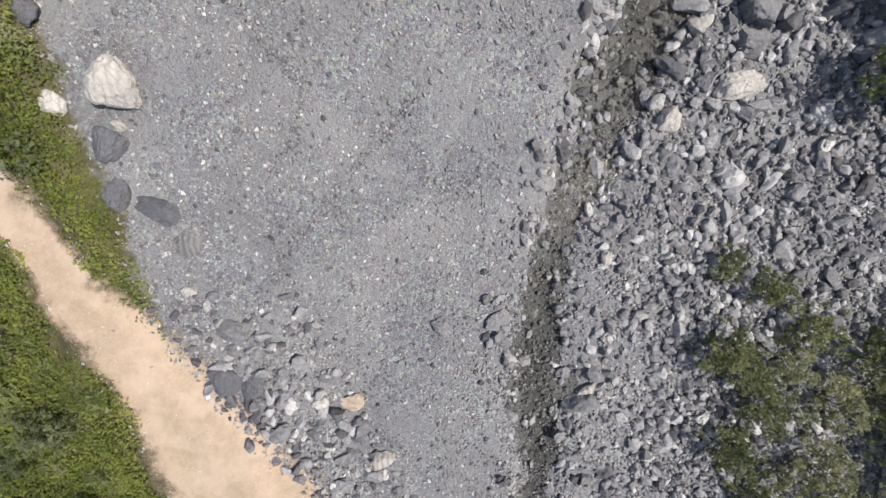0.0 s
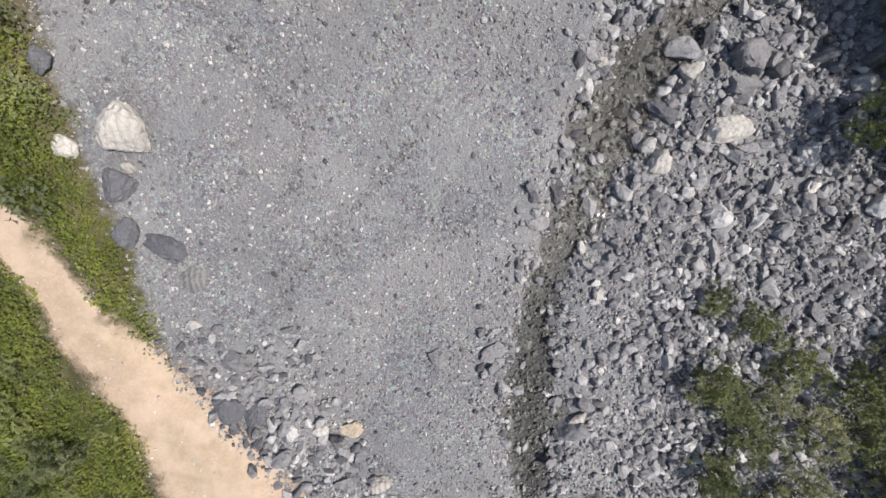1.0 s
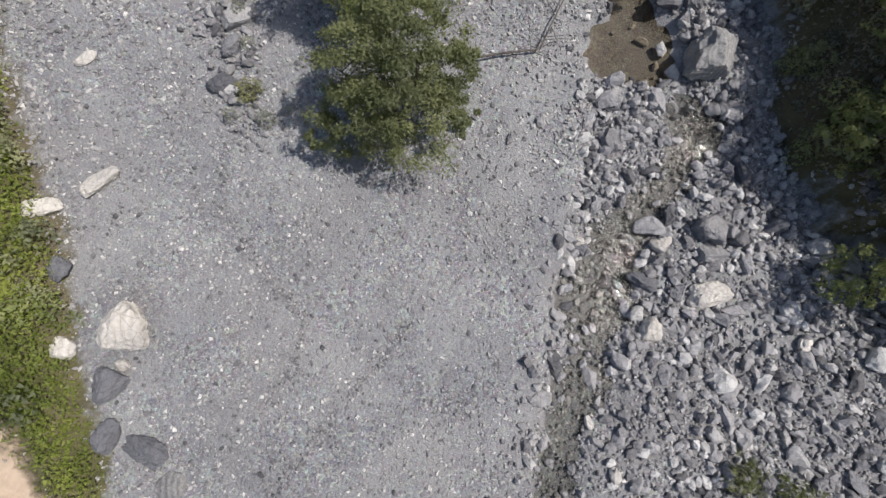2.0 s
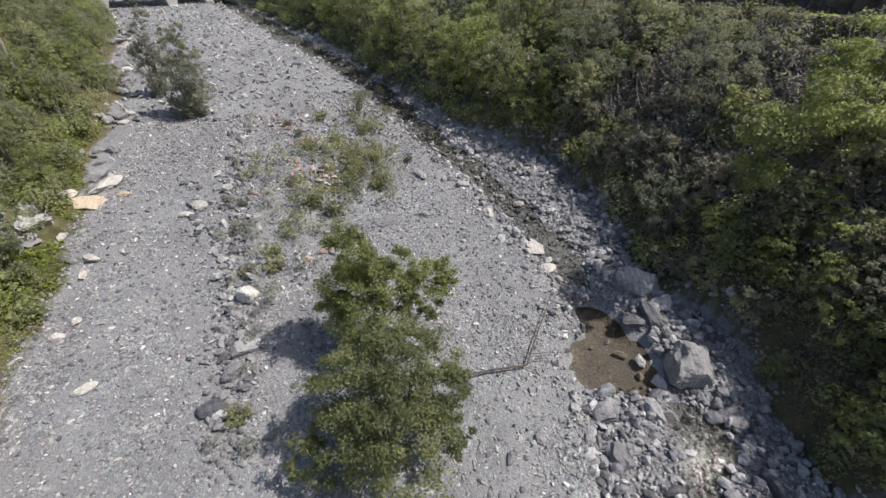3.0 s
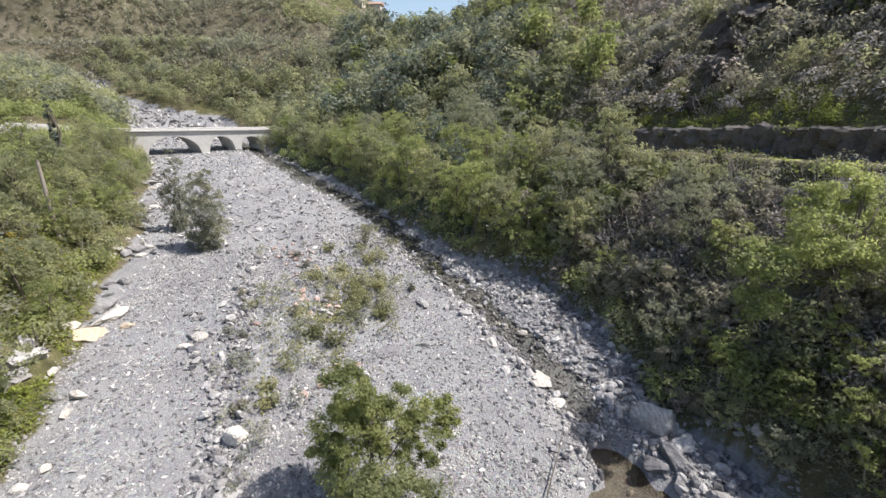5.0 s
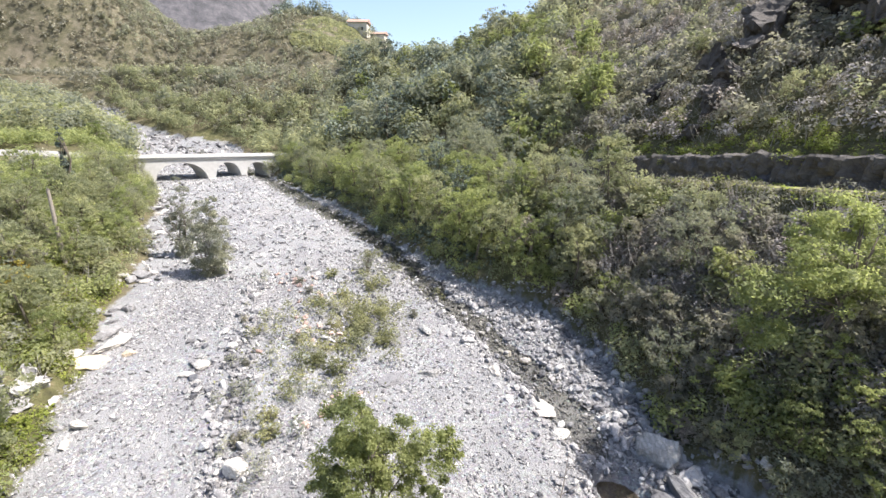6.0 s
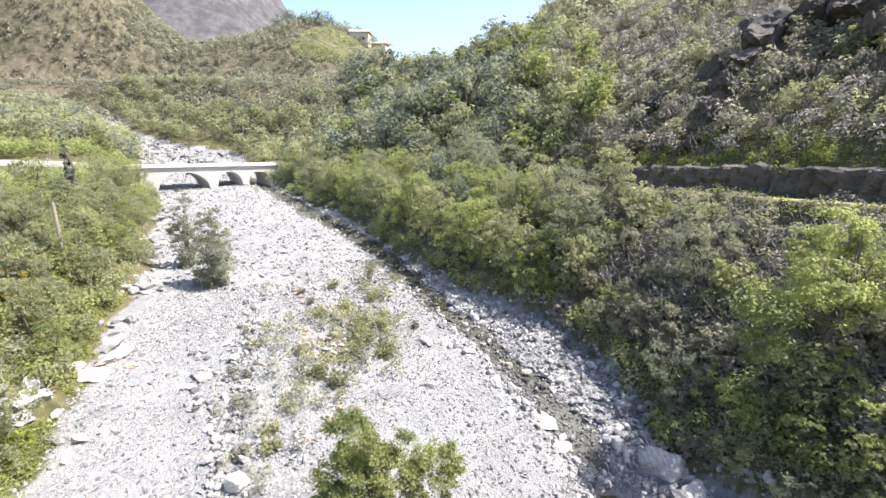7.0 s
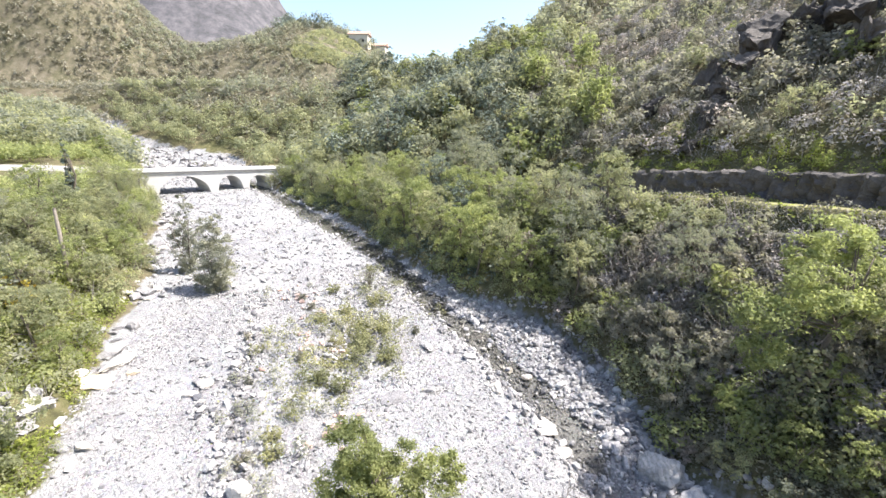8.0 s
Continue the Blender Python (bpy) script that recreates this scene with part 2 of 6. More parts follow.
L_GRASS = leaf_material("meadow_grass", (0.16, 0.215, 0.045), (0.245, 0.3, 0.065), (0.37, 0.41, 0.11), 0.6, (0.29, 0.35, 0.08))
# dark needles; also colours the bank undergrowth as shade between crowns
L_DARK = leaf_material("dark_pine_needles_and_gap_shade", (0.075, 0.107, 0.096), (0.12, 0.158, 0.129), (0.188, 0.225, 0.164), 0.2)
L_LILAC = leaf_material("pale_lilac_heath", (0.19, 0.178, 0.168), (0.3, 0.285, 0.27), (0.43, 0.41, 0.39), 0.3)
L_WISP = leaf_material("pale_wispy_leaves", (0.21, 0.225, 0.165), (0.31, 0.325, 0.245), (0.42, 0.43, 0.33))
L_HILL = leaf_material("olive_hill_scrub", (0.15, 0.15, 0.105), (0.215, 0.21, 0.15), (0.29, 0.275, 0.205), 0.3)
M_TWIG = plain_material("pale_grey_twigs", (0.2, 0.185, 0.17), (0.36, 0.335, 0.31), 3.0)
L_DRY = leaf_material("dry_olive_tufts", (0.15, 0.16, 0.07), (0.235, 0.245, 0.105), (0.33, 0.33, 0.17), 0.35)
L_FLOWER = leaf_material("yellow_flowers", (0.33, 0.27, 0.05), (0.5, 0.4, 0.06), (0.62, 0.5, 0.1), 0.3)

# ---- numeric helpers ----
RNG = np.random.default_rng(7)


def hash2(i, j, seed):
    n = (i * 374761393 + j * 668265263 + seed * 1442695041) & 0xFFFFFFFF
    n = ((n ^ (n >> 13)) * 1274126177) & 0xFFFFFFFF
    return ((n ^ (n >> 16)) & 0xFFFF) / 65535.0


def vnoise(x, y, seed=0):
    """Smooth value noise in 0..1 on arrays."""
    xi, yi = np.floor(x).astype(np.int64), np.floor(y).astype(np.int64)
    u, v = x - xi, y - yi
    u, v = u * u * (3 - 2 * u), v * v * (3 - 2 * v)
    a, b = hash2(xi, yi, seed), hash2(xi + 1, yi, seed)
    c, d = hash2(xi, yi + 1, seed), hash2(xi + 1, yi + 1, seed)
    return (a * (1 - u) + b * u) * (1 - v) + (c * (1 - u) + d * u) * v


def fbm(x, y, octaves=4, seed=0):
    s, w, t = 0.0, 1.0, 0.0
    for k in range(octaves):
        s = s + w * (vnoise(x * 2.03**k + 17.3 * k, y * 2.03**k - 9.1 * k, seed + k) - 0.5)
        t, w = t + w, w * 0.5
    return s / t * 2


def smooth(a, b, x):
    t = np.clip((x - a) / (b - a), 0, 1)
    return t * t * (3 - 2 * t)


# ---- the lie of the land ----
LEFT = np.array([(-60, 10), (-40, 6), (-25, 2.5), (-17, -2), (-12.83, -3.96), (-10.6, -4.83), (-7.88, -6.84), (-5.66, -8.02), (-3.55, -8.92), (-1.91, -9.24), (0.5, -9.6), (2.1, -10.82), (4.31, -11.22), (8.5, -12.4), (11.8, -13.3), (18.5, -15.1), (22.7, -16.7), (26.1, -17.9), (32, -19.9), (38.2, -22.2), (46.1, -26.2), (61.1, -33.4), (70.5, -39.5), (77.5, -43.5), (95, -55), (113.6, -67), (128, -84), (141, -98), (150, -130), (156, -200), (175, -500), (200, -2500)])
RIGHT = np.array([(-60, 28), (-40, 26), (-10, 24), (-0, 21.17), (5.36, 17.1), (6.1, 15.8), (10.2, 14.8), (13.5, 14.5), (17, 12.9), (22.2, 12.2), (28.4, 10.9), (30.4, 9), (31.6, 7.4), (34, 4.2), (38.2, 1.9), (42.1, -1.1), (46.7, -2.9), (57.9, -9.5), (62.1, -13.3), (74, -22.3), (85, -27.2), (100, -36), (109, -42), (115, -55), (131, -80), (146, -91), (160, -130), (168, -200), (187, -500), (212, -2500)])
ROAD = np.array([(-60, 31, 16), (-40, 30, 15.5), (0, 27, 14), (10, 25.6, 13.4), (18, 24, 12.9), (25, 21.2, 12.4), (35, 17.6, 11.5), (45, 13, 10.4), (55, 8, 9.9), (65, 1, 9.5), (74, -9, 9.3), (81, -22, 9.1)])
TRACK = np.array([(-30, 4.5), (-17, -2.4), (-13.56, -4.95), (-10.51, -6.68), (-9.25, -7.42), (-7.36, -8.37), (-5.11, -9.87), (-3.3, -11.15), (-1.7, -12), (0.6, -13.73), (2.5, -16.5), (6, -20), (12, -25)])
STREAM = np.array([(-60, 8), (-30, 5.5), (-16, 4.8), (-12.02, 4.35), (-8.89, 4.26), (-5.78, 4.01), (-3.52, 4.24), (-1.17, 4.62), (0.51, 5.55), (2.81, 6.27), (3.98, 6.52), (5.31, 7.41), (6.5, 7.9), (7.6, 9.4), (8.6, 10.6), (9.6, 10.9), (10.8, 10.8), (12, 10.3), (13.4, 9.2), (14.8, 8.9), (17.9, 8.8), (20.2, 8.2), (22.3, 7.2), (25.2, 6), (28.2, 4.7), (31.1, 2.6), (35.4, 0.7), (41.6, -1.9), (47.6, -5.6), (59, -13.6), (72, -22), (90, -35), (115, -60), (160, -121)])
BAR_EDGE = np.array([(-20, 2.2), (-10.86, 2.7), (-5.35, 2.98), (-2.06, 3.18), (1.41, 4.23), (4.01, 4.61), (6.4, 5.4), (8.8, 6.1), (12, 6.7), (16, 7.4)])


def side(line, y):
    """x of a line that runs along y, and its lean."""
    x = np.interp(y, line[:, 0], line[:, 1])
    k = (np.interp(y + 2, line[:, 0], line[:, 1]) - np.interp(y - 2, line[:, 0], line[:, 1])) / 4
    return x, 1 / np.sqrt(1 + k * k)


def bed_height(x, y):
    return 0.1 * np.minimum(y, 35) + 0.05 * np.maximum(y - 35, 0) - 0.035 * np.clip(x, -12, 40) + 0.002 * np.clip(y - 85, 0, 90) ** 2


def zones(x, y):
    """Distances: left of the bed, right of the bed, to the stream, to the track."""
    xl, cl = side(LEFT, y)
    xr, cr = side(RIGHT, y)
    xs, cs = side(STREAM, y)
    xt, ct = side(TRACK, y)
    wob = fbm(x * 0.45, y * 0.45, 3, 5) * 0.9
    tr = np.where((y < 11) & (y > -30), np.abs(x - xt) * ct + 0.18 - 0.17 * np.clip(-y - 2.5, 0, 10), 99.0)
    return (xl - x) * cl + wob, (x - xr) * cr + wob, np.abs(x - xs) * cs, tr


POOL_LEVEL = 0.62


def pool(x, y):
    """1 inside the brown pool, 0 outside, with a ragged shore."""
    u = (x - 8.85 - 0.12 * (y - 13.4)) / 1.8 + 0.36 * fbm(x * 0.9, y * 0.9, 3, 25)
    v = (y - 13.4) / 1.5 + 0.36 * fbm(x * 0.9 + 9, y * 0.9, 3, 26)
    # the narrow arm through which the stream comes in
    a = (x - 9.2 + 0.15 * (y - 15.4)) / 1.0 + 0.4 * fbm(x * 1.1, y * 1.1, 3, 27)
    b = (y - 15.2) / 1.7
    return np.maximum(1 - smooth(0.72, 1.2, (u**4 + v**4) ** 0.25), 1 - smooth(0.72, 1.2, (a**4 + b**4) ** 0.25))


def bar_edge(x, y):
    """How far right of the gravel bar's worn edge, ragged."""
    return x - np.interp(y, BAR_EDGE[:, 0], BAR_EDGE[:, 1]) + 0.35 * fbm(y * 0.5, x * 0.2, 3, 23)


def height(x, y):
    x, y = np.asarray(x, float), np.asarray(y, float)
    dl, dr, ds, tr = zones(x, y)
    b = bed_height(x, y)
    near = smooth(140, 60, np.abs(y - 20))
    h = b + near * (0.22 * fbm(x * 0.25, y * 0.18, 4, 11) + 0.05 * fbm(x * 1.3, y * 1.3, 3, 12))
    # the stepped gravel bank beside the stream, and the worn channel
    sw = 0.82 + 0.45 * np.exp(-(((y - 4) / 2.6) ** 2)) + 0.4 * smooth(16, 26, y) + 0.45 * fbm(y * 0.45, y * 0.1, 3, 21)
    p = pool(x, y)
    step = bar_edge(x, y)
    h = h - 0.45 * smooth(0.0, 0.7, step) * smooth(-1, 4, y) * smooth(11.9, 10.9, y)
    h = h + 0.12 * np.exp(-(((step + 0.25) / 0.3) ** 2)) * smooth(0, 4, y) * smooth(13, 11.8, y)
    h = h - (0.42 + 0.12 * fbm(x * 1.1, y * 1.1, 3, 27)) * np.exp(-((ds / (sw * 1.15)) ** 2)) * (1 - p)
    h = h + near * 0.16 * smooth(3.5, 1.0, ds) * fbm(x * 1.5, y * 1.1, 3, 28)
    h = np.where((p > 0) & (p < 0.4), np.maximum(h, POOL_LEVEL + 0.1 + 0.08 * fbm(x * 1.5, y * 1.5, 2, 30)), h)
    h = h * (1 - p) + (POOL_LEVEL - 0.3) * p
    h = h - 0.25 * np.exp(-(((x + 9.5) / 2.5) ** 2)) * smooth(20, 4, y) * 0.5
    # left bank, road terrace and the slope beyond
    far = smooth(60, 130, y)
    d = np.maximum(dl, 0)
    bank = smooth(6, 22, y)
    left = 0.55 * smooth(0, 1.2, dl) + bank * 3.0 * smooth(0.5, 8, d) + (0.4 + 0.5 * bank) * smooth(2, 14, d) + 0.02 * d * smooth(6, 30, d) + 0.3 * np.maximum(d - 42, 0)
    left = left + near * smooth(1, 6, dl) * 0.5 * fbm(x * 0.2, y * 0.2, 3, 31)
    left = np.where(tr < 3, 0.5 * smooth(0, 1.2, dl) + (left - 0.5 * smooth(0, 1.2, dl)) * smooth(1.2, 3, tr), left)
    h = h + np.where(dl > 0, left, 0)
    # right slope, road bench, rock cut and the hillside above
    xr, _ = side(RIGHT, y)
    xo = np.interp(y, ROAD[:, 0], ROAD[:, 1])
    zo = np.interp(y, ROAD[:, 0], ROAD[:, 2])
    up = smooth(80, 88, y)
    xo = xo * (1 - up) + (xr + 3) * up
    foot = bed_height(xr, y)
    zo = zo * (1 - up) + (foot + 1.5) * up
    s = np.clip((x - xr) / np.maximum(xo - xr, 1.0), 0, 1)
    low = foot + (zo - foot) * (0.92 * s**0.85 + 0.08 * smooth(0.8, 1, s))
    wide = 3.2 + 1.5 * smooth(40, 60, y)
    d2 = np.clip(x - xo - wide, 0, 130)
    steep = 0.92 - 0.57 * smooth(45, 105, y)
    cut = (1.35 + 0.2 * fbm(x * 0.3, y * 0.3, 3, 45)) * smooth(0, 0.9, d2 + 0.6 * fbm(y * 0.8, y * 0.3, 3, 46)) * smooth(56, 46, y)
    lean = smooth(1, 6, d2) * near
    high = zo + cut + steep * d2 * 0.9 + lean * (1.6 * fbm(x * 0.09, y * 0.09, 4, 41) + 0.5 * fbm(x * 0.5, y * 0.5, 3, 42))
    cap = 29.5 + 0.45 * np.maximum(x - 8, 0) + np.maximum(x - 38, 0) - 0.1 * np.maximum(y - 130, 0)
    high = np.where(high > cap, cap + (high - cap) * 0.06, high)
    right = np.where(x < xo, low + near * np.sin(np.pi * s) * 0.8 * fbm(x * 0.3, y * 0.3, 3, 43), high)
    right = right + np.where((s > 0.05) & (s < 0.95), 0.3 * fbm(x * 0.8, y * 0.8, 3, 44), 0)
    h = np.where((dr > 0) & (x > xr), np.maximum(right, h), h)
    # farther hills
    dx, dy = x + 44, y - 250
    house = 69 * np.exp(-0.5 * ((dx / np.where(dx > 0, 42, 78)) ** 2 + (dy / 72) ** 2))
    west = 150 * np.exp(-0.5 * (((x + 262) / 100) ** 2 + ((y - 225) / 105) ** 2))
    west2 = 60 * np.exp(-0.5 * (((x + 230) / 80) ** 2 + ((y - 90) / 60) ** 2))
    mount = 480 * np.exp(-0.5 * ((y - 1000 + 0.25 * x) / 230) ** 2) * smooth(-40, -520, x) * smooth(-2200, -1200, x) * (1 + 0.2 * fbm(x * 0.007, y * 0.007, 5, 52))
    mount = mount + 150 * np.exp(-0.5 * (((x - 700) / 300) ** 2 + ((y - 500) / 400) ** 2))
    rough = smooth(70, 200, np.hypot(x, y - 20)) * smooth(700, 350, np.hypot(x, y))
    hills = (house**5 + west**5 + west2**5 + mount**5 + 1e-9) ** 0.2 * (1 + 0.28 * rough * fbm(x * 0.012, y * 0.012, 6, 51))
    inbed = (dl < 0) & (dr < 0)
    keep = np.maximum(smooth(0, 85, np.where(dl > 0, dl, dr)), smooth(158, 205, y)) * (~inbed | (y > 175))
    rise = hills * keep - 12 * smooth(0.06, 0, keep)
    return np.maximum(rise, h)


def spread(lo, hi, step, reach, grow=1.06):
    mid = list(np.arange(lo, hi, step))
    a, b, s = [], [], step
    x = mid[-1]
    while x < reach:
        s *= grow
        x += s
        a.append(x)
    s, x = step, lo
    while x > -reach:
        s *= grow
        x -= s
        b.append(x)
    return np.array(b[::-1] + mid + a)


def mesh_from(name, co, faces, mats, smooth_faces=False):
    """A mesh from arrays of points and of equal-sided faces."""
    me = bpy.data.meshes.new(name)
    n, k = faces.shape
    me.vertices.add(len(co))
    me.vertices.foreach_set("co", np.ascontiguousarray(co, dtype=np.float32).ravel())
    me.loops.add(n * k)
    me.loops.foreach_set("vertex_index", np.ascontiguousarray(faces, dtype=np.int32).ravel())
    me.polygons.add(n)
    me.polygons.foreach_set("loop_start", np.arange(0, n * k, k, dtype=np.int32))
    me.polygons.foreach_set("loop_total", np.full(n, k, dtype=np.int32))
    me.polygons.foreach_set("use_smooth", np.full(n, smooth_faces))
    for m in mats if isinstance(mats, (list, tuple)) else [mats]:
        me.materials.append(m)
    me.update()
    me.validate()
    return me


def grid_faces(ny, nx):
    i = np.arange(ny * nx).reshape(ny, nx)
    return np.stack([i[:-1, :-1], i[:-1, 1:], i[1:, 1:], i[1:, :-1]], -1).reshape(-1, 4)


def build_ground():
    xs, ys = spread(-19, 18, 0.32, 3200, 1.037), spread(-14, 34, 0.32, 3200, 1.037)
    gx, gy = np.meshgrid(xs, ys)
    x, y = gx.ravel(), gy.ravel()
    z = height(x, y)
    me = mesh_from("ground", np.stack([x, y, z], 1), grid_faces(len(ys), len(xs)), M_GROUND, True)
    dl, dr, ds, tr = zones(x, y)
    soil = np.clip(0.5 + np.maximum(dl, dr) * 0.45, 0, 1)
    isle = np.exp(-(((x + 3.8 - 0.25 * (y - 28)) / 3.2) ** 2 + ((y - 28) / 6.0) ** 2))
    soil = np.maximum(soil, 0.62 * isle)
    sand = np.clip(0.5 - (tr - 1.0) * 0.55, 0, 1)
    sand = np.maximum(sand, 0.5 * np.exp(-(((x + 7.9) / 1.1) ** 2 + ((y + 5.9) / 1.0) ** 2)))
    sand = np.maximum(sand, 0.4 * np.exp(-(((x + 2.4) / 0.9) ** 2 + ((y + 5.6) / 1.2) ** 2)))
    sand = np.maximum(sand, 0.42 * np.exp(-(((x + 15.2) / 1.5) ** 2 + ((y - 23.2) / 0.7) ** 2)))
    xo = np.interp(y, ROAD[:, 0], ROAD[:, 1])
    d2 = x - xo - 3.2
    rock = np.clip(1 - np.abs(d2 - 0.15) / 0.7, 0, 1) * smooth(58, 46, y) * (y > -30)
    rock = np.maximum(rock, 0.8 * smooth(110, 170, z))
    wet_or_shade = np.clip(0.8 * np.exp(-((ds / (0.9 + 0.3 * smooth(16, 26, y) + 0.7 * fbm(x * 0.5, y * 0.4, 3, 22))) ** 2)) * (1 - pool(x, y)) + 0.25 * pool(x, y), 0, 1) * (np.maximum(dl, dr) < 0)
    wet_or_shade = wet_or_shade * np.clip(0.75 + 1.1 * fbm(x * 0.3, y * 0.3, 3, 24), 0.15, 1)
    # not water: paints the shaded gaps of the stone field into the ground
    wet_or_shade = np.maximum(wet_or_shade, 0.28 * smooth(0.6, 3.5, bar_edge(x, y)) * smooth(12.5, 10, y) * smooth(-4, 1, y + 0.5 * (x - 5)) * (np.maximum(dl, dr) < 0))
    a = me.attributes.new("zone", "FLOAT_COLOR", "POINT")
    a.data.foreach_set("color", np.stack([soil, sand, rock, wet_or_shade], 1).astype(np.float32).ravel())
    return tagged(new("ground", me), "grey gravel riverbed between green valley slopes", "ground", kind="structure")


ground = build_ground()


def stream_water():
    """A sheet that follows the fall of the stream; the banks and stones cut its outline."""
    ys = np.arange(-40, 110, 0.4)
    xs, c = side(STREAM, ys)
    level = np.convolve(np.pad(height(xs, ys) + 0.23, 6, mode="edge"), np.ones(13) / 13, "valid")
    level = np.minimum.accumulate(level[::-1])[::-1]
    across = np.linspace(-1.9, 1.9, 11)
    co = np.empty((len(ys), 11, 3))
    co[:, :, 0] = xs[:, None] + across / c[:, None]
    co[:, :, 1], co[:, :, 2] = ys[:, None], level[:, None]
    fa = grid_faces(len(ys), 11)
    flat = co.reshape(-1, 3)
    wet_or_shade = np.minimum(pool(flat[:, 0], flat[:, 1]) * 4, 1) < 0.5
    wet_or_shade &= flat[:, 2] > height(flat[:, 0], flat[:, 1]) - 0.25
    me = mesh_from("water", flat, fa[wet_or_shade[fa].all(1)], M_WATER, True)
    ob = tagged(new("water", me), "shallow clear mountain stream over grey stones", "stream", kind="structure")
    ob.visible_shadow = False


def pool_water():
    xs, ys = np.arange(5.8, 12.2, 0.25), np.arange(10.8, 17.8, 0.25)
    gx, gy = np.meshgrid(xs, ys)
    x, y = gx.ravel(), gy.ravel()
    inside = pool(x, y) > 0.02
    fa = grid_faces(len(ys), len(xs))
    me = mesh_from("pool", np.stack([x, y, np.full(len(x), POOL_LEVEL)], 1), fa[inside[fa].all(1)], M_POOL, True)
    ob = tagged(new("water", me), "still brown pool beside the stream boulders", "pool", kind="structure")
    ob.visible_shadow = False


stream_water()
pool_water()


# ---- helpers for things ----
def part(name, me, parent, label=""):
    ob = new(name, me)
    ob.parent = parent
    if label:
        ob["label"] = label
    return ob


def thing(name, label, category, group=""):
    ob = new(name)
    ob.empty_display_size = 0.3
    return tagged(ob, label, category, group)


def box_mesh(name, size, mat, bevel=0.02):
    bm = bmesh.new()
    bmesh.ops.create_cube(bm, size=1)
    bmesh.ops.scale(bm, vec=size, verts=bm.verts)
    if bevel:
        bmesh.ops.bevel(bm, geom=bm.edges[:], offset=bevel, segments=1, affect="EDGES")
    me = bpy.data.meshes.new(name)
    bm.to_mesh(me)
    bm.free()
    me.materials.append(mat)
    return me


def ico(level):
    bm = bmesh.new()
    bmesh.ops.create_icosphere(bm, subdivisions=level, radius=1)
    bm.verts.ensure_lookup_table()
    co = np.array([v.co[:] for v in bm.verts])
    fa = np.array([[v.index for v in f.verts] for f in bm.faces])
    bm.free()
    return co, fa


ICO1, ICO2, ICO3, ICO4 = ico(1), ico(2), ico(3), ico(4)


def rock_shape(level, seed, angular=0.5, flat=0.6, squash=(1, 0.8), lump=0.12):
    """Points of a worn rock of radius about 1: a ball cut by random planes, with lumps."""
    r = np.random.default_rng(seed)
    co, fa = level
    co = co.copy()
    for _ in range(13):
        n = r.normal(size=3)
        n /= np.linalg.norm(n)
        d = r.uniform(0.42, 0.85)
        over = np.maximum(co @ n - d, 0)
        co -= np.outer(over, n) * angular * 1.6
    p = r.uniform(0, 50, 3)
    bump = np.array([noise.fractal(Vector(c * 2.1 + p), 0.6, 2.1, 6) for c in co]) if len(co) > 50 else r.normal(size=len(co))
    co *= (1 + lump * np.clip(bump, -1.5, 1.5))[:, None]
    co *= np.array([squash[0] * r.uniform(0.9, 1.15), squash[1] * r.uniform(0.85, 1.1), flat * r.uniform(0.85, 1.15)])
    return co, fa


def rotations(n, tilt, r=RNG):
    """Random turns about z with a small tilt, as matrices."""
    a, b, c = r.uniform(0, 2 * np.pi, n), r.normal(0, tilt, n), r.normal(0, tilt, n)
    ca, sa, cb, sb, cc, sc = np.cos(a), np.sin(a), np.cos(b), np.sin(b), np.cos(c), np.sin(c)
    z = np.zeros(n)
    o = np.ones(n)
    rz = np.array([[ca, -sa, z], [sa, ca, z], [z, z, o]])
    rx = np.array([[o, z, z], [z, cb, -sb], [z, sb, cb]])
    ry = np.array([[cc, z, sc], [z, o, z], [-sc, z, cc]])
    return np.einsum("ijn,jkn,kln->nil", rx, ry, rz)


def scatter_mesh(name, shapes, pos, size, tilt, mat):
    """One mesh of many small pieces, each a copy of one of the shapes."""
    cos, fas, off = [], [], 0
    pick = RNG.integers(0, len(shapes), len(pos))
    for k, (co, fa) in enumerate(shapes):
        sel = pick == k
        n = int(sel.sum())
        if not n:
            continue
        p = np.einsum("nij,vj->nvi", rotations(n, tilt), co) * size[sel][:, None, None] + pos[sel][:, None, :]
        cos.append(p.reshape(-1, 3))
        fas.append((fa[None] + (np.arange(n) * len(co))[:, None, None] + off).reshape(-1, fa.shape[1]))
        off += n * len(co)
    return mesh_from(name, np.concatenate(cos), np.concatenate(fas), mat)


# ---- gravel and stones of the bed ----
def bed_points(n, x0, x1, y0, y1, weight):
    x, y = RNG.uniform(x0, x1, n), RNG.uniform(y0, y1, n)
    dl, dr, ds, tr = zones(x, y)
    ok = (np.maximum(dl, dr) < 0.4) & (pool(x, y) < 0.25) & (RNG.uniform(0, 1, n) < weight(x, y, dl, dr, ds))
    return x[ok], y[ok]


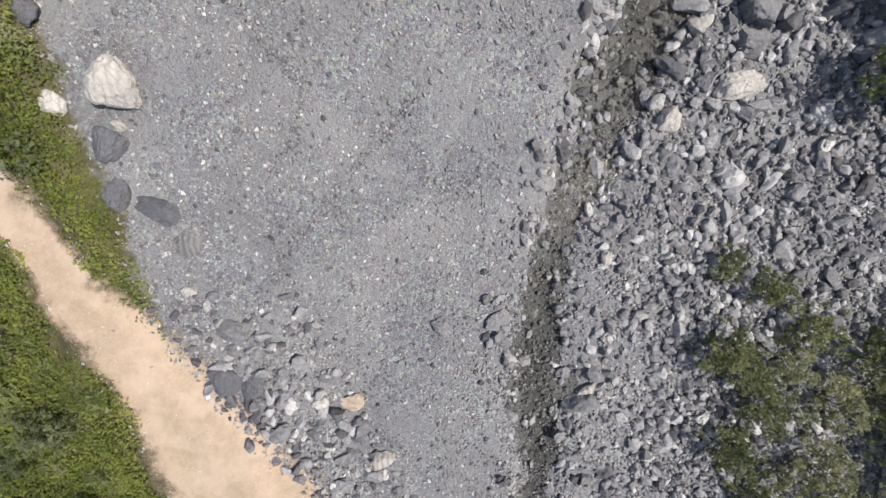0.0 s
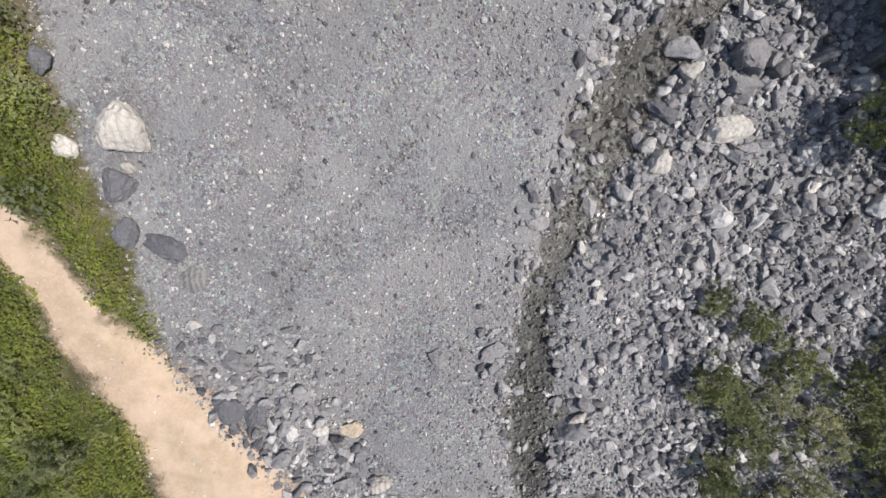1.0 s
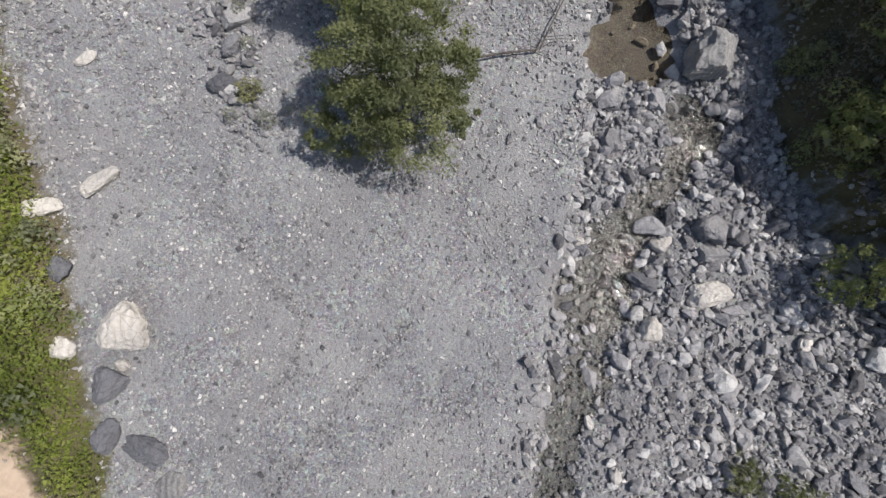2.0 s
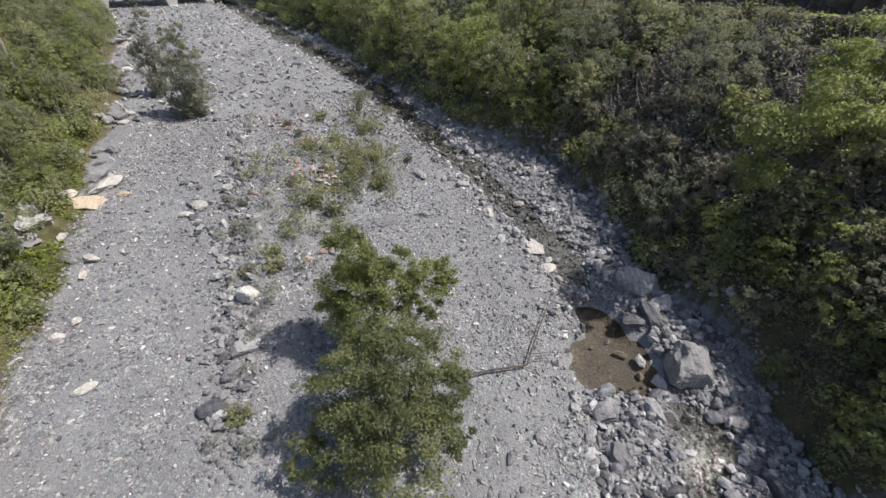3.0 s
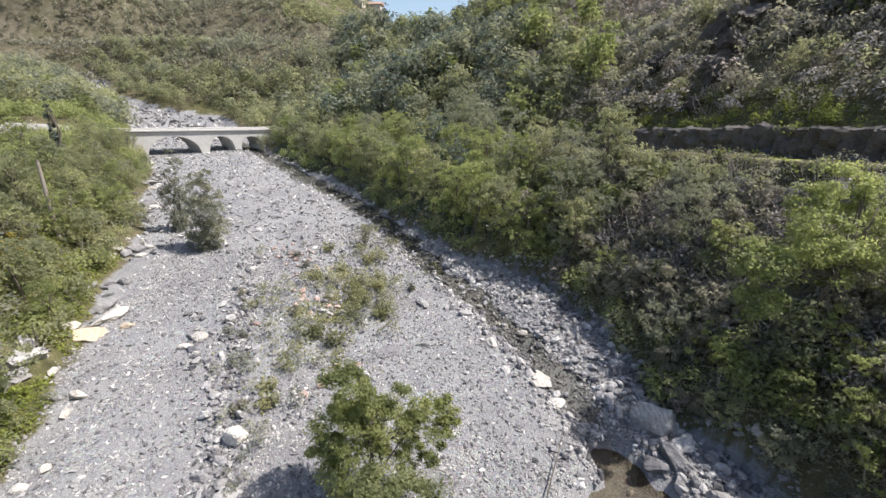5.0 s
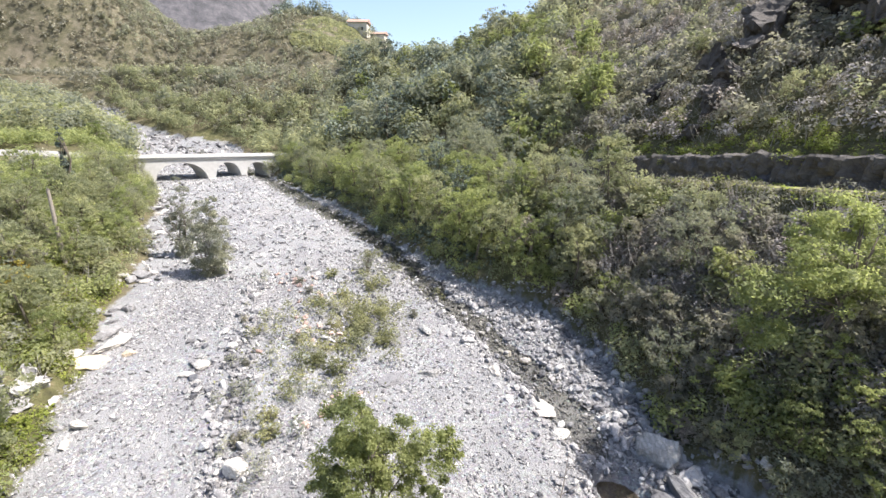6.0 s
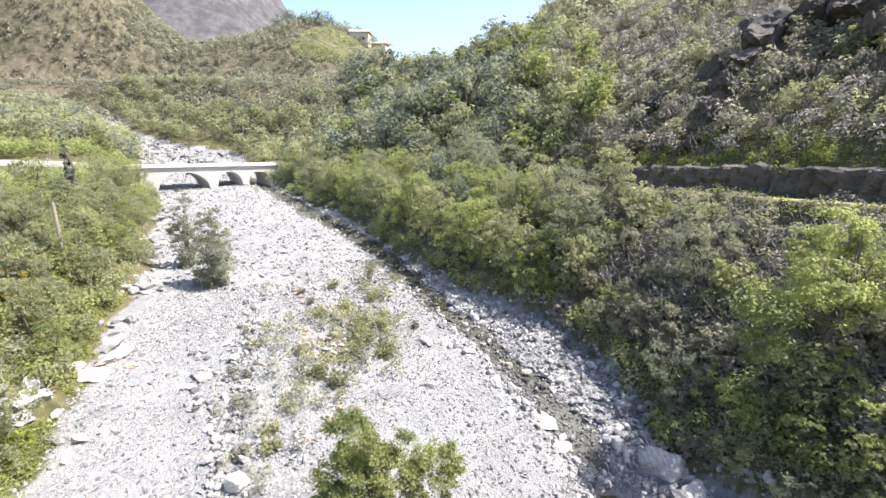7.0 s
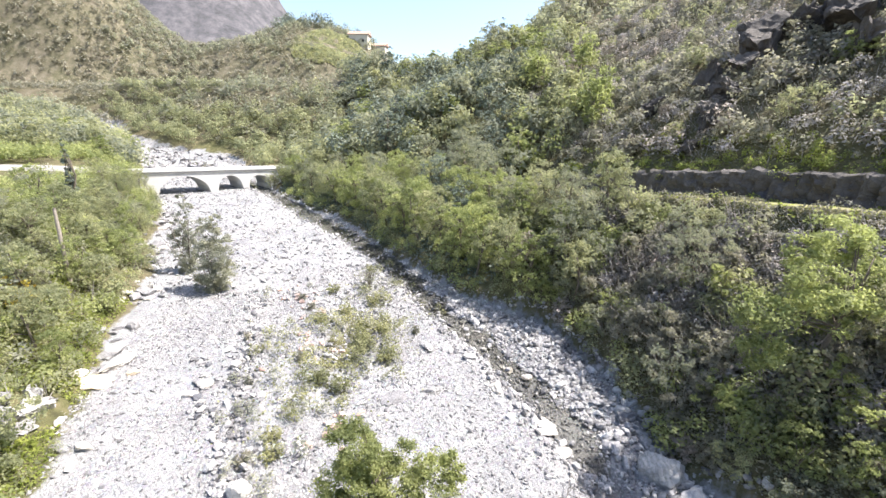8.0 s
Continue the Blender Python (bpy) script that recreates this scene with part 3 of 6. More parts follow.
def coarse(x, y):
    """How stony the bed is, 0 to 1."""
    edge = bar_edge(x, y)
    right = smooth(-0.3, 0.9, edge) * smooth(13, 11, y) * (0.55 + 0.45 * np.maximum(smooth(4.0, 6.5, edge), smooth(-3, 2, y)))
    right2 = 0.9 * smooth(0.5, 1.6, x - np.interp(y, STREAM[:, 0], STREAM[:, 1])) * smooth(11, 14, y) * smooth(35, 29, y)
    low = smooth(-3, -6, y) * smooth(4.0, 0.5, np.abs(x + 4.6 - (y + 8) * -0.4))
    row = np.exp(-(((x + 6.6 + 0.28 * (y - 14)) / 1.3) ** 2)) * smooth(8, 11, y) * smooth(36, 26, y)
    up = smooth(24, 40, y) * 0.7
    chan = np.exp(-((((x - np.interp(y, STREAM[:, 0], STREAM[:, 1])) / 1.9)) ** 2)) * (0.75 + 0.25 * smooth(14, 20, y))
    return np.clip(np.maximum.reduce([right, right2, low, row, up, chan]) + 0.22 * fbm(x * 0.35, y * 0.35, 3, 71), 0.04, 1)


def chip(seed):
    r = np.random.default_rng(seed)
    co = np.array([(1, 0, 0), (0, 0.8, 0), (-1, 0, 0), (0, -0.8, 0), (0.1, 0.05, 0.62)], float) + r.normal(0, 0.18, (5, 3)) * (1, 1, 0.6)
    return co, np.array([(0, 1, 4), (1, 2, 4), (2, 3, 4), (3, 0, 4), (2, 1, 0), (3, 2, 0)])


shapes_t = [chip(50 + k) for k in range(10)]
shapes_s = [rock_shape(ICO1, 100 + k, 0.4, 0.55) for k in range(8)]
shapes_f = [rock_shape(ICO1, 150 + k, 0.4, 0.36, (1.15, 0.65)) for k in range(8)]
shapes_m = [rock_shape(ICO2, 200 + k, 0.6, 0.6) for k in range(8)]


def gravel_field(name, shapes, n, area, lo, hi, weight, mat, label, skew=0.75):
    x, y = bed_points(n, *area, weight)
    size = lo * (hi / lo) ** RNG.power(skew, len(x))
    c = coarse(x, y)
    z = height(x, y) + size * (0.1 + 0.55 * c * RNG.random(len(x)))
    me = scatter_mesh(name, shapes, np.stack([x, y, z], 1), size, 0.6, mat)
    return tagged(new(name, me), label, "gravel", kind="stuff")


gravel_field("gravel", shapes_t, 190000, (-17, 20, -13, 34), 0.026, 0.11, lambda x, y, dl, dr, ds: 0.4 + 0.1 * coarse(x, y) + 0.34 * smooth(3, -2, y) + 0.8 * fbm(x * 0.35, y * 0.35, 5, 77), M_GRAVEL, "loose grey river gravel strewn over the bed", 0.55)
gravel_field("cobbles", shapes_s, 24000, (-17, 25, -16, 34), 0.06, 0.17, lambda x, y, dl, dr, ds: 0.16 + 0.16 * smooth(8, 18, y) + 0.7 * coarse(x, y) ** 1.3 + 0.25 * fbm(x * 0.6, y * 0.6, 3, 78), M_STONE, "grey angular cobbles covering the stony bed")
gravel_field("flat_stones", shapes_f, 52000, (-18, 10, 6, 40), 0.05, 0.17, lambda x, y, dl, dr, ds: smooth(6, 10, y) * (0.3 + 0.5 * fbm(x * 0.3, y * 0.25, 4, 79)), M_GRAVEL, "flat grey stones over the middle of the bed")
gravel_field("rubble", shapes_s, 31000, (2, 24, -15, 33), 0.06, 0.36, lambda x, y, dl, dr, ds: coarse(x, y) ** 1.2 * (0.3 + 0.7 * smooth(0.5, 1.3, ds)), M_RUBBLE, "grey broken rubble beside the stream", 0.5)
gravel_field("stone_field", shapes_m, 8600, (-10, 24, -15, 33), 0.1, 0.48, lambda x, y, dl, dr, ds: np.maximum(coarse(x, y) - 0.25, 0) ** 1.3 * 0.75 * smooth(0.4, 1.4, ds), M_RUBBLE, "grey broken stones heaped beside the stream", 0.45)
gravel_field("far_stones", shapes_f, 24000, (-46, 10, 32, 92), 0.08, 0.34, lambda x, y, dl, dr, ds: 0.3 + 0.6 * coarse(x, y), M_GRAVEL, "grey stones over the upstream riverbed", 0.55)


gravel_field("upper_stones", shapes_t, 5200, (-110, -34, 84, 168), 0.25, 0.85, lambda x, y, dl, dr, ds: 0.9, M_STONE, "grey boulders strewn over the upper river")


def near_stream(x, y):
    return np.abs(x - np.interp(y, STREAM[:, 0], STREAM[:, 1]))


gravel_field("row_stones", shapes_m, 6500, (-13, -4.2, 9, 33), 0.08, 0.34, lambda x, y, dl, dr, ds: 0.5 * smooth(1.1, 0.1, np.abs(x + 6.2 + 0.24 * (y - 12))), M_STONE, "grey stones in a long row beside the dry channel")
gravel_field("stream_pebbles", shapes_s, 26000, (1, 13, -13, 34), 0.05, 0.16, lambda x, y, dl, dr, ds: 0.75 * smooth(2.0, 0.9, near_stream(x, y)) * (1 - 0.7 * np.exp(-(((y - 4.5) / 2.2) ** 2))) * (0.45 + 0.8 * fbm(x * 0.9, y * 0.6, 3, 29)), M_STONE, "small grey stones in the shallow stream")
gravel_field("stream_stones", shapes_m, 7200, (-12, 12, -12, 55), 0.09, 0.32, lambda x, y, dl, dr, ds: 0.5 * smooth(2.4, 0.8, near_stream(x, y)) * (0.55 + 0.45 * smooth(0.3, 1.1, near_stream(x, y))), M_STONE, "grey and pale stones in and along the stream")
gravel_field("island_stones", shapes_m, 4200, (-10, 3, 17, 44), 0.08, 0.28, lambda x, y, dl, dr, ds: 0.3 * smooth(4.5, 1.5, np.abs(x + 3.8 - 0.2 * (y - 28))), M_STONE, "pale grey stones on the weedy gravel island")


def rill_stones():
    """Lines of small stones that old rills left across the gravel bar."""
    pos, size = [], []
    for line in RILLS:
        line = np.array(line)
        seg = np.append(0, np.cumsum(np.hypot(*np.diff(line, axis=0).T)))
        d = RNG.uniform(0, seg[-1], int(seg[-1] * 95))
        x = np.interp(d, seg, line[:, 0]) + RNG.normal(0, 0.13, len(d)) + 0.25 * fbm(d * 0.6, d * 0.1, 3, 86)
        y = np.interp(d, seg, line[:, 1]) + RNG.normal(0, 0.13, len(d))
        s = 0.025 * 4.0 ** RNG.power(0.6, len(d))
        pos.append(np.stack([x, y, height(x, y) + s * 0.2], 1))
        size.append(s)
    me = scatter_mesh("rill_stones", shapes_s, np.concatenate(pos), np.concatenate(size), 0.6, M_STONE)
    return tagged(new("rill_stones", me), "small grey stones in lines across the gravel", "gravel", kind="stuff")


RILLS = [[(-6.6, 7.2), (-5.9, 6), (-3.91, 3.41), (-4.01, 1.7), (-4.81, 0.6)], [(-0.3, 3.01), (-2, 1), (-3.61, -0.7), (-4.82, -2.31), (-4.45, -3.24)]]
rill_stones()


def track_pebbles():
    x, y = RNG.uniform(-18, 2, 5200), RNG.uniform(-16, 3, 5200)
    tr = zones(x, y)[3]
    ok = (tr < 1.25) & (RNG.random(5200) < 0.25 + 0.75 * smooth(0.4, 1.0, tr))
    x, y = x[ok], y[ok]
    size = 0.02 * 5.0 ** RNG.power(0.5, len(x))
    me = scatter_mesh("track_pebbles", shapes_s, np.stack([x, y, height(x, y) + 0.01], 1), size, 0.5, M_WHITE)
    return tagged(new("track_pebbles", me), "pale pebbles strewn over the earth track", "gravel", kind="stuff")


track_pebbles()


# ---- single boulders ----
def boulder(x, y, size, mat, label, seed, squash=(1, 0.8), flat=0.6, turn=0.0, sink=0.25, level=None, angular=0.62, lump=0.12, kind="boulder", group="boulders of the riverbed"):
    co, fa = rock_shape(level or (ICO4 if size > 0.45 else ICO3), seed, angular, flat, squash, lump)
    me = mesh_from(kind, co * size, fa, mat, False)
    z = float(height(x, y)) + size * flat * (1 - sink * 2) * 0.8
    ob = new(kind, me)
    ob.matrix_basis = pose(x, y, z, RNG.normal(0, 5), RNG.normal(0, 5), turn)
    return tagged(ob, label, kind, group)


BOULDERS = [
    # x, y, size, material, label, squash, flat, turn
    (-9.17, 3.11, 0.95, M_WHITE, "large pale banded boulder with orange veins", (1.0, 0.95), 0.7, 95),
    (-11.1, 2.65, 0.42, M_WHITE, "rounded pale boulder at the grass edge", (0.9, 1.0), 0.7, 0),
    (-9.75, 1.55, 0.62, M_DARK, "slate-grey boulder beside the pale one", (1.0, 1.0), 0.6, 30),
    (-9.4, 2.05, 0.28, M_WHITE, "small pale stone between two boulders", (1.0, 0.8), 0.6, 0),
    (-9.7, -0.1, 0.7, M_DARK, "slate-grey boulder half sunk in grass", (1.0, 0.8), 0.5, 70),
    (-8.62, -0.55, 0.72, M_DARK, "long flat slate-grey boulder in the gravel", (1.1, 0.6), 0.35, -25),
    (-7.83, -1.71, 0.62, M_PALE, "flat grey boulder sunk in the gravel", (1.0, 0.8), 0.35, -30),
    (-7.9, -3.29, 0.24, M_WHITE, "small pale pinkish stone on gravel", (1.0, 0.9), 0.7, 0),
    (-11.3, 5.1, 0.6, M_DARK, "dark grey boulder at the bank", (0.8, 1.1), 0.5, 10),
    (10.63, 3.5, 0.78, M_WHITE, "long pale boulder in the stone field", (1.25, 0.75), 0.6, 5),
    (9.43, 5.62, 0.33, M_WHITE, "pale rounded stone among broken rocks", (1.0, 0.9), 0.7, 0),
    (11.17, 5.99, 0.75, M_STONE, "broken grey-green block among stones", (1.0, 0.9), 0.7, 40),
    (10.95, 5.01, 0.62, M_STONE, "grey rounded boulder among broken stones", (1.0, 0.9), 0.65, 10),
    (6.13, 5.71, 0.28, M_WHITE, "pale round stone beside the water", (1.0, 0.9), 0.7, 0),
    (6.05, 0.93, 0.55, M_STONE, "pale grey boulder in the stream", (0.9, 1.0), 0.7, 0),
    (4.7, 1.43, 0.5, M_STONE, "grey boulder at the water's edge", (1.0, 0.9), 0.6, 20),
    (4.07, 0.3, 0.5, M_STONE, "flat grey boulder at the water's edge", (1.0, 0.9), 0.5, 20),
    (6.41, -2.28, 0.34, M_WHITE, "pale angular stone beside the stream", (0.7, 1.1), 0.6, 20),
    (5.75, -0.62, 0.3, M_WHITE, "pale pointed stone in the stream", (0.6, 1.2), 0.6, 10),
    (6.09, -7.4, 0.4, M_WHITE, "pale angular stone below the stream bend", (1.1, 0.7), 0.6, 40),
    (2.71, -4.5, 0.48, M_STONE, "flat pale grey stone in the gravel", (1.2, 0.7), 0.4, 30),
    (0.62, -4.69, 0.55, M_STONE, "flat grey slab in the gravel", (1.0, 0.6), 0.3, -50),
    (-2.58, -7.47, 0.46, M_OCHRE, "round ochre boulder on the gravel", (1.0, 1.0), 0.5, 0),
    (-3.82, -7.53, 0.34, M_WHITE, "pale grey stone on the gravel", (1.0, 0.8), 0.6, 20),
    (-6.76, -4.61, 0.62, M_STONE, "flat grey boulder in the stone pile", (1.2, 0.8), 0.4, -10),
    (-6.95, -6.54, 0.7, M_DARK, "smooth dark grey slab in gravel", (0.8, 1.1), 0.5, 30),
    (-6.01, -6.74, 0.58, M_DARK, "smooth dark grey boulder in gravel", (0.9, 1.0), 0.5, 0),
    (-5.26, -8.73, 0.5, M_STONE, "grey boulder of the stone pile", (1, 0.8), 0.6, 60),
    (-2.98, -9.79, 0.5, M_STONE, "grey boulder of the stone pile", (1, 0.8), 0.6, 20),
    (-1.6, -9.79, 0.42, M_WHITE, "pale rounded boulder of the stone pile", (1, 0.8), 0.6, 20),
    (13.64, -4.49, 0.6, M_STONE, "pale grey boulder among bushes", (1, 0.8), 0.6, 50),
    (14.22, 1.66, 0.4, M_WHITE, "pale stone in the stone field", (1, 0.8), 0.6, 50),
    (-6.75, 16.7, 0.62, M_WHITE, "large pale round boulder by the dry channel", (0.9, 1.0), 0.8, 0),
    (-10.4, 8, 0.6, M_WHITE, "long pale slab lying in the gravel", (1.2, 0.6), 0.45, 35),
    (-12, 7.1, 0.55, M_WHITE, "pale rounded slab at the bank", (1.1, 0.8), 0.5, 10),
    (-11.1, 12.4, 0.34, M_WHITE, "pale flat stone on the gravel", (1.2, 0.6), 0.5, 40),
    (-13.3, 14.65, 0.3, M_WHITE, "white stone on the gravel", (0.9, 0.9), 0.6, 0),
    (-13, 15.4, 0.26, M_WHITE, "white stone on the gravel", (0.9, 0.9), 0.6, 0),
    (-6.1, 13.9, 0.62, M_STONE, "grey boulder of the stone row", (1.1, 0.8), 0.6, 10),
    (-6.3, 13, 0.5, M_DARK, "dark boulder of the stone row", (1, 0.8), 0.7, 50),
    (-6.6, 11.6, 0.5, M_DARK, "dark boulder of the stone row", (1, 0.9), 0.7, 10),
    (-6.5, 14.6, 0.35, M_STONE, "grey boulder of the stone row", (1, 0.8), 0.6, 0),
    (-7.4, 15, 0.34, M_STONE, "grey boulder of the stone row", (1, 0.8), 0.6, 0),
    (-10.9, 23.1, 0.44, M_WHITE, "pale block in the dry channel", (1.0, 0.9), 0.8, 20),
    (-11.4, 22.5, 0.32, M_WHITE, "pale flat block in the dry channel", (1.2, 0.9), 0.5, 20),
    (-11, 26.5, 0.36, M_PALE, "grey boulder in the dry channel", (1.2, 0.9), 0.5, 70),
    (11.6, 17.1, 1.2, M_PALE, "big fractured grey boulder beside the stream", (0.9, 1.1), 0.8, 20),
    (11.3, 15.4, 0.8, M_STONE, "grey broken boulder under the bank", (0.7, 1.3), 0.6, 20),
    (11.5, 12.4, 1.35, M_PALE, "big fractured pale grey boulder at the pool", (1.0, 1.0), 0.75, 60),
    (12.8, 10.9, 0.6, M_STONE, "grey boulder under the bank", (1.0, 1.0), 0.6, 60),
    (7.3, 18.7, 0.55, M_WHITE, "pale flat stone by the stream", (1.0, 0.7), 0.5, 30),
    (4.9, 23, 0.55, M_WHITE, "pale flat stone by the stream", (0.6, 1.2), 0.4, 10),
    (6.9, 20.6, 0.8, M_WHITE, "long pale slab by the stream", (0.8, 1.3), 0.16, 35),
    (7.2, 24.5, 0.42, M_WHITE, "pale block in the stream", (1.0, 0.8), 0.6, 0),
    (6.2, 25.3, 0.4, M_WHITE, "pale block in the stream", (1.0, 0.8), 0.6, 40),
    (4.6, 27.5, 0.45, M_STONE, "pale block by the stream", (1.0, 0.8), 0.6, 40),
    (3.8, 26, 0.5, M_STONE, "grey slab by the stream", (1.3, 0.7), 0.5, 10),
    (1.2, 27, 0.55, M_PALE, "long grey slab at the shrub island", (0.7, 1.2), 0.5, 30),
    (-16.6, 23.4, 0.95, M_OCHRE, "ochre sandstone slab under the bank", (1.4, 0.65), 0.3, 15),
    (-15.2, 24.3, 0.45, M_OCHRE, "ochre sandstone block under the bank", (1.1, 0.7), 0.5, 15),
    (-0.8, 22.2, 0.8, M_STONE, "pale flat slab behind the tree", (1.2, 0.8), 0.25, 0),
    (1.4, 22.9, 0.62, M_PALE, "pale flat slab behind the tree", (1.3, 0.7), 0.25, 0),
    (8.39, 4.19, 0.5, M_DARK, "dark angular boulder beside the stream", (1.2, 0.7), 0.7, -20),
    (7.9, 2.97, 0.42, M_STONE, "grey angular boulder beside the stream", (1.0, 0.8), 0.8, 30),
    (8.29, 2.35, 0.45, M_WHITE, "pale angular boulder beside the stream", (1.0, 0.9), 0.8, 80),
    (7.75, 1.83, 0.36, M_STONE, "grey angular boulder beside the stream", (1.0, 0.8), 0.8, 10),
    (9.15, 2.46, 0.36, M_STONE, "grey angular boulder beside the stream", (1.0, 0.8), 0.8, 55),
    (9.64, 3.79, 0.48, M_STONE, "grey rounded boulder beside the pale one", (0.9, 1.0), 0.7, 0),
    (9.12, 5.47, 0.4, M_WHITE, "pale round boulder beside the riffle", (1.0, 1.0), 0.8, 0),
]
for k, (x, y, s, mat, label, squash, flat, turn) in enumerate(BOULDERS):
    worn = mat in (M_DARK, M_WHITE) and flat > 0.3
    boulder(x, y, s, mat, label, 400 + k, squash, flat, turn, angular=0.4 if worn else 0.62)


def bank_blocks():
    """Pale blocks heaped along the foot of the river bank."""
    r = np.random.default_rng(15)
    for y in np.sort(r.uniform(17, 62, 40)):
        xl, _ = side(LEFT, y)
        s = 0.2 * 3.2 ** r.random()
        boulder(float(xl) + r.normal(0.3, 0.7), y + r.uniform(-0.3, 0.3), s, M_WHITE if r.random() < 0.4 else M_STONE, "pale angular block at the foot of the bank", int(900 + y * 3), (1.2, 0.8), 0.6, r.uniform(0, 180), level=ICO2)


bank_blocks()


def loose_boulders():
    """Boulders of the stone fields, each on its own, from a few shapes."""
    r = np.random.default_rng(23)
    shapes = []
    for k in range(10):
        co, fa = rock_shape(ICO3, 700 + k, 0.62, 0.62)
        shapes.append(mesh_from("boulder", co, fa, M_RUBBLE if k % 5 else M_DARK, False))

    def lay(n, area, lo, hi, ok, label, group, name="boulder"):
        while n:
            x, y = r.uniform(area[0], area[1]), r.uniform(area[2], area[3])
            if not ok(x, y):
                continue
            s = lo * (hi / lo) ** (r.random() ** 1.7)
            ob = new(name, shapes[r.integers(0, 10)])
            ob.matrix_basis = pose(x, y, float(height(x, y)) + s * 0.2, r.normal(0, 12), r.normal(0, 12), r.uniform(0, 360)) @ Matrix.Scale(s, 4)
            tagged(ob, label, name, group)
            n -= 1

    def inside(x, y):
        dl, dr, _, _ = zones(np.array([x]), np.array([y]))
        return max(dl[0], dr[0]) < 0.3

    lay(110, (5.5, 19, -13, 12), 0.26, 0.72, lambda x, y: inside(x, y) and coarse(np.array([x]), np.array([y]))[0] > 0.5 and near_stream(x, y) > 0.8, "grey broken boulder lying in the river stones", "boulders of the stone field")
    lay(45, (-8, -0.5, -12, -3.4), 0.22, 0.46, lambda x, y: inside(x, y) and abs(x + 4.6 + 0.45 * (y + 8)) < 2.2, "grey weathered boulder of the stone pile", "boulders of the stone pile")
    lay(290, (-9.5, 0.5, -13, -3.2), 0.09, 0.3, lambda x, y: inside(x, y) and abs(x + 4.8 + 0.45 * (y + 8)) < 2.8, "small grey stone of the stone pile", "stones of the stone pile", "stone")
    lay(22, (8.5, 14, 6, 26), 0.3, 0.75, lambda x, y: inside(x, y) and x > 9.5, "grey angular boulder under the wooded bank", "boulders under the bank")


loose_boulders()


def bank_slabs():
    """Pale bedrock slabs that show along the foot of the bank."""
    r = np.random.default_rng(41)
    for k, y in enumerate(np.sort(r.uniform(20, 60, 10))):
        xl, _ = side(LEFT, y)
        boulder(float(xl) + r.uniform(0.0, 1.4), y, r.uniform(0.5, 1.0), M_STONE if k % 2 else M_WHITE, "pale flat bedrock slab below the bank", 1500 + k, (1.1, 0.9), 0.42, r.uniform(0, 180), level=ICO3)
    for k, (x, y, s) in enumerate([(-17.5, 20.4, 0.75), (-17.0, 19.5, 0.6), (-17.1, 18.7, 0.55), (-18.0, 21.3, 0.7), (-18.2, 19.6, 0.8), (-17.9, 18.5, 0.7), (-18.7, 20.6, 0.75), (-17.3, 21.2, 0.45)]):
        boulder(x, y, s, M_STONE if k % 3 == 1 else M_PALE, "pale grey rough rock of the bank outcrop", 1600 + k, (1.2, 0.9), 0.75, r.uniform(0, 180), sink=0.42, angular=0.9, lump=0.3)


bank_slabs()


def cobble_heaps():
    """Heaps of cobbles: the broken edge of the dry channel and reddish ones on the gravel island."""
    r = np.random.default_rng(77)
    edge = [(-12.2, 25.6), (-11.6, 24.4), (-11.1, 22.4), (-10.5, 21.5), (-9.3, 20.8), (-8.5, 19.6), (-7.8, 18.0), (-7.0, 16.2)]
    for (ax, ay), (bx, by) in zip(edge, edge[1:]):
        for _ in range(9):
            f = r.random()
            boulder(ax + (bx - ax) * f + r.normal(0, 0.28), ay + (by - ay) * f + r.normal(0, 0.28), r.uniform(0.12, 0.3), (M_STONE, M_PALE, M_PALE, M_DARK)[r.integers(4)], "grey cobble on the edge of the dry channel", int(r.integers(9000)), (1.1, 0.85), 0.65, r.uniform(0, 180), level=ICO2, kind="cobble", group="cobbles of the riverbed")
    for cx, cy, wide, n in [(-3.5, 20.2, 0.6, 26), (-8.0, 33.4, 0.9, 22), (-6.9, 31.0, 0.8, 14), (-5.6, 26.6, 0.9, 14)]:
        for _ in range(n):
            boulder(cx + r.normal(0, wide), cy + r.normal(0, wide), r.uniform(0.13, 0.32), (M_ROSE, M_ROSE, M_PALE)[r.integers(3)], "reddish cobble on the gravel island", int(r.integers(9000)), (1.1, 0.85), 0.65, r.uniform(0, 180), level=ICO2, kind="cobble", group="cobbles of the riverbed")


cobble_heaps()


def pool_stones():
    """Stones that stand in the shallow pool and along its lower shore."""
    r = np.random.default_rng(78)
    for x, y, s in [(9.55, 13.93, 0.3), (10.2, 13.4, 0.34), (9.25, 14.7, 0.18), (10.3, 12.3, 0.36), (9.9, 12.8, 0.22), (8.4, 14.4, 0.14)]:
        boulder(x, y, s, M_PALE, "pale grey stone standing in the pool", int(r.integers(9000)), (1.1, 0.85), 0.75, r.uniform(0, 180), sink=0.1, level=ICO3, kind="cobble", group="cobbles of the pool")
    for x in np.linspace(7.6, 10.2, 16):
        boulder(x + r.normal(0, 0.12), 11.85 + r.normal(0, 0.16), r.uniform(0.12, 0.26), M_STONE if r.random() < 0.5 else M_PALE, "grey cobble on the shore of the pool", int(r.integers(9000)), (1.1, 0.85), 0.65, r.uniform(0, 180), level=ICO2, kind="cobble", group="cobbles of the pool")


pool_stones()


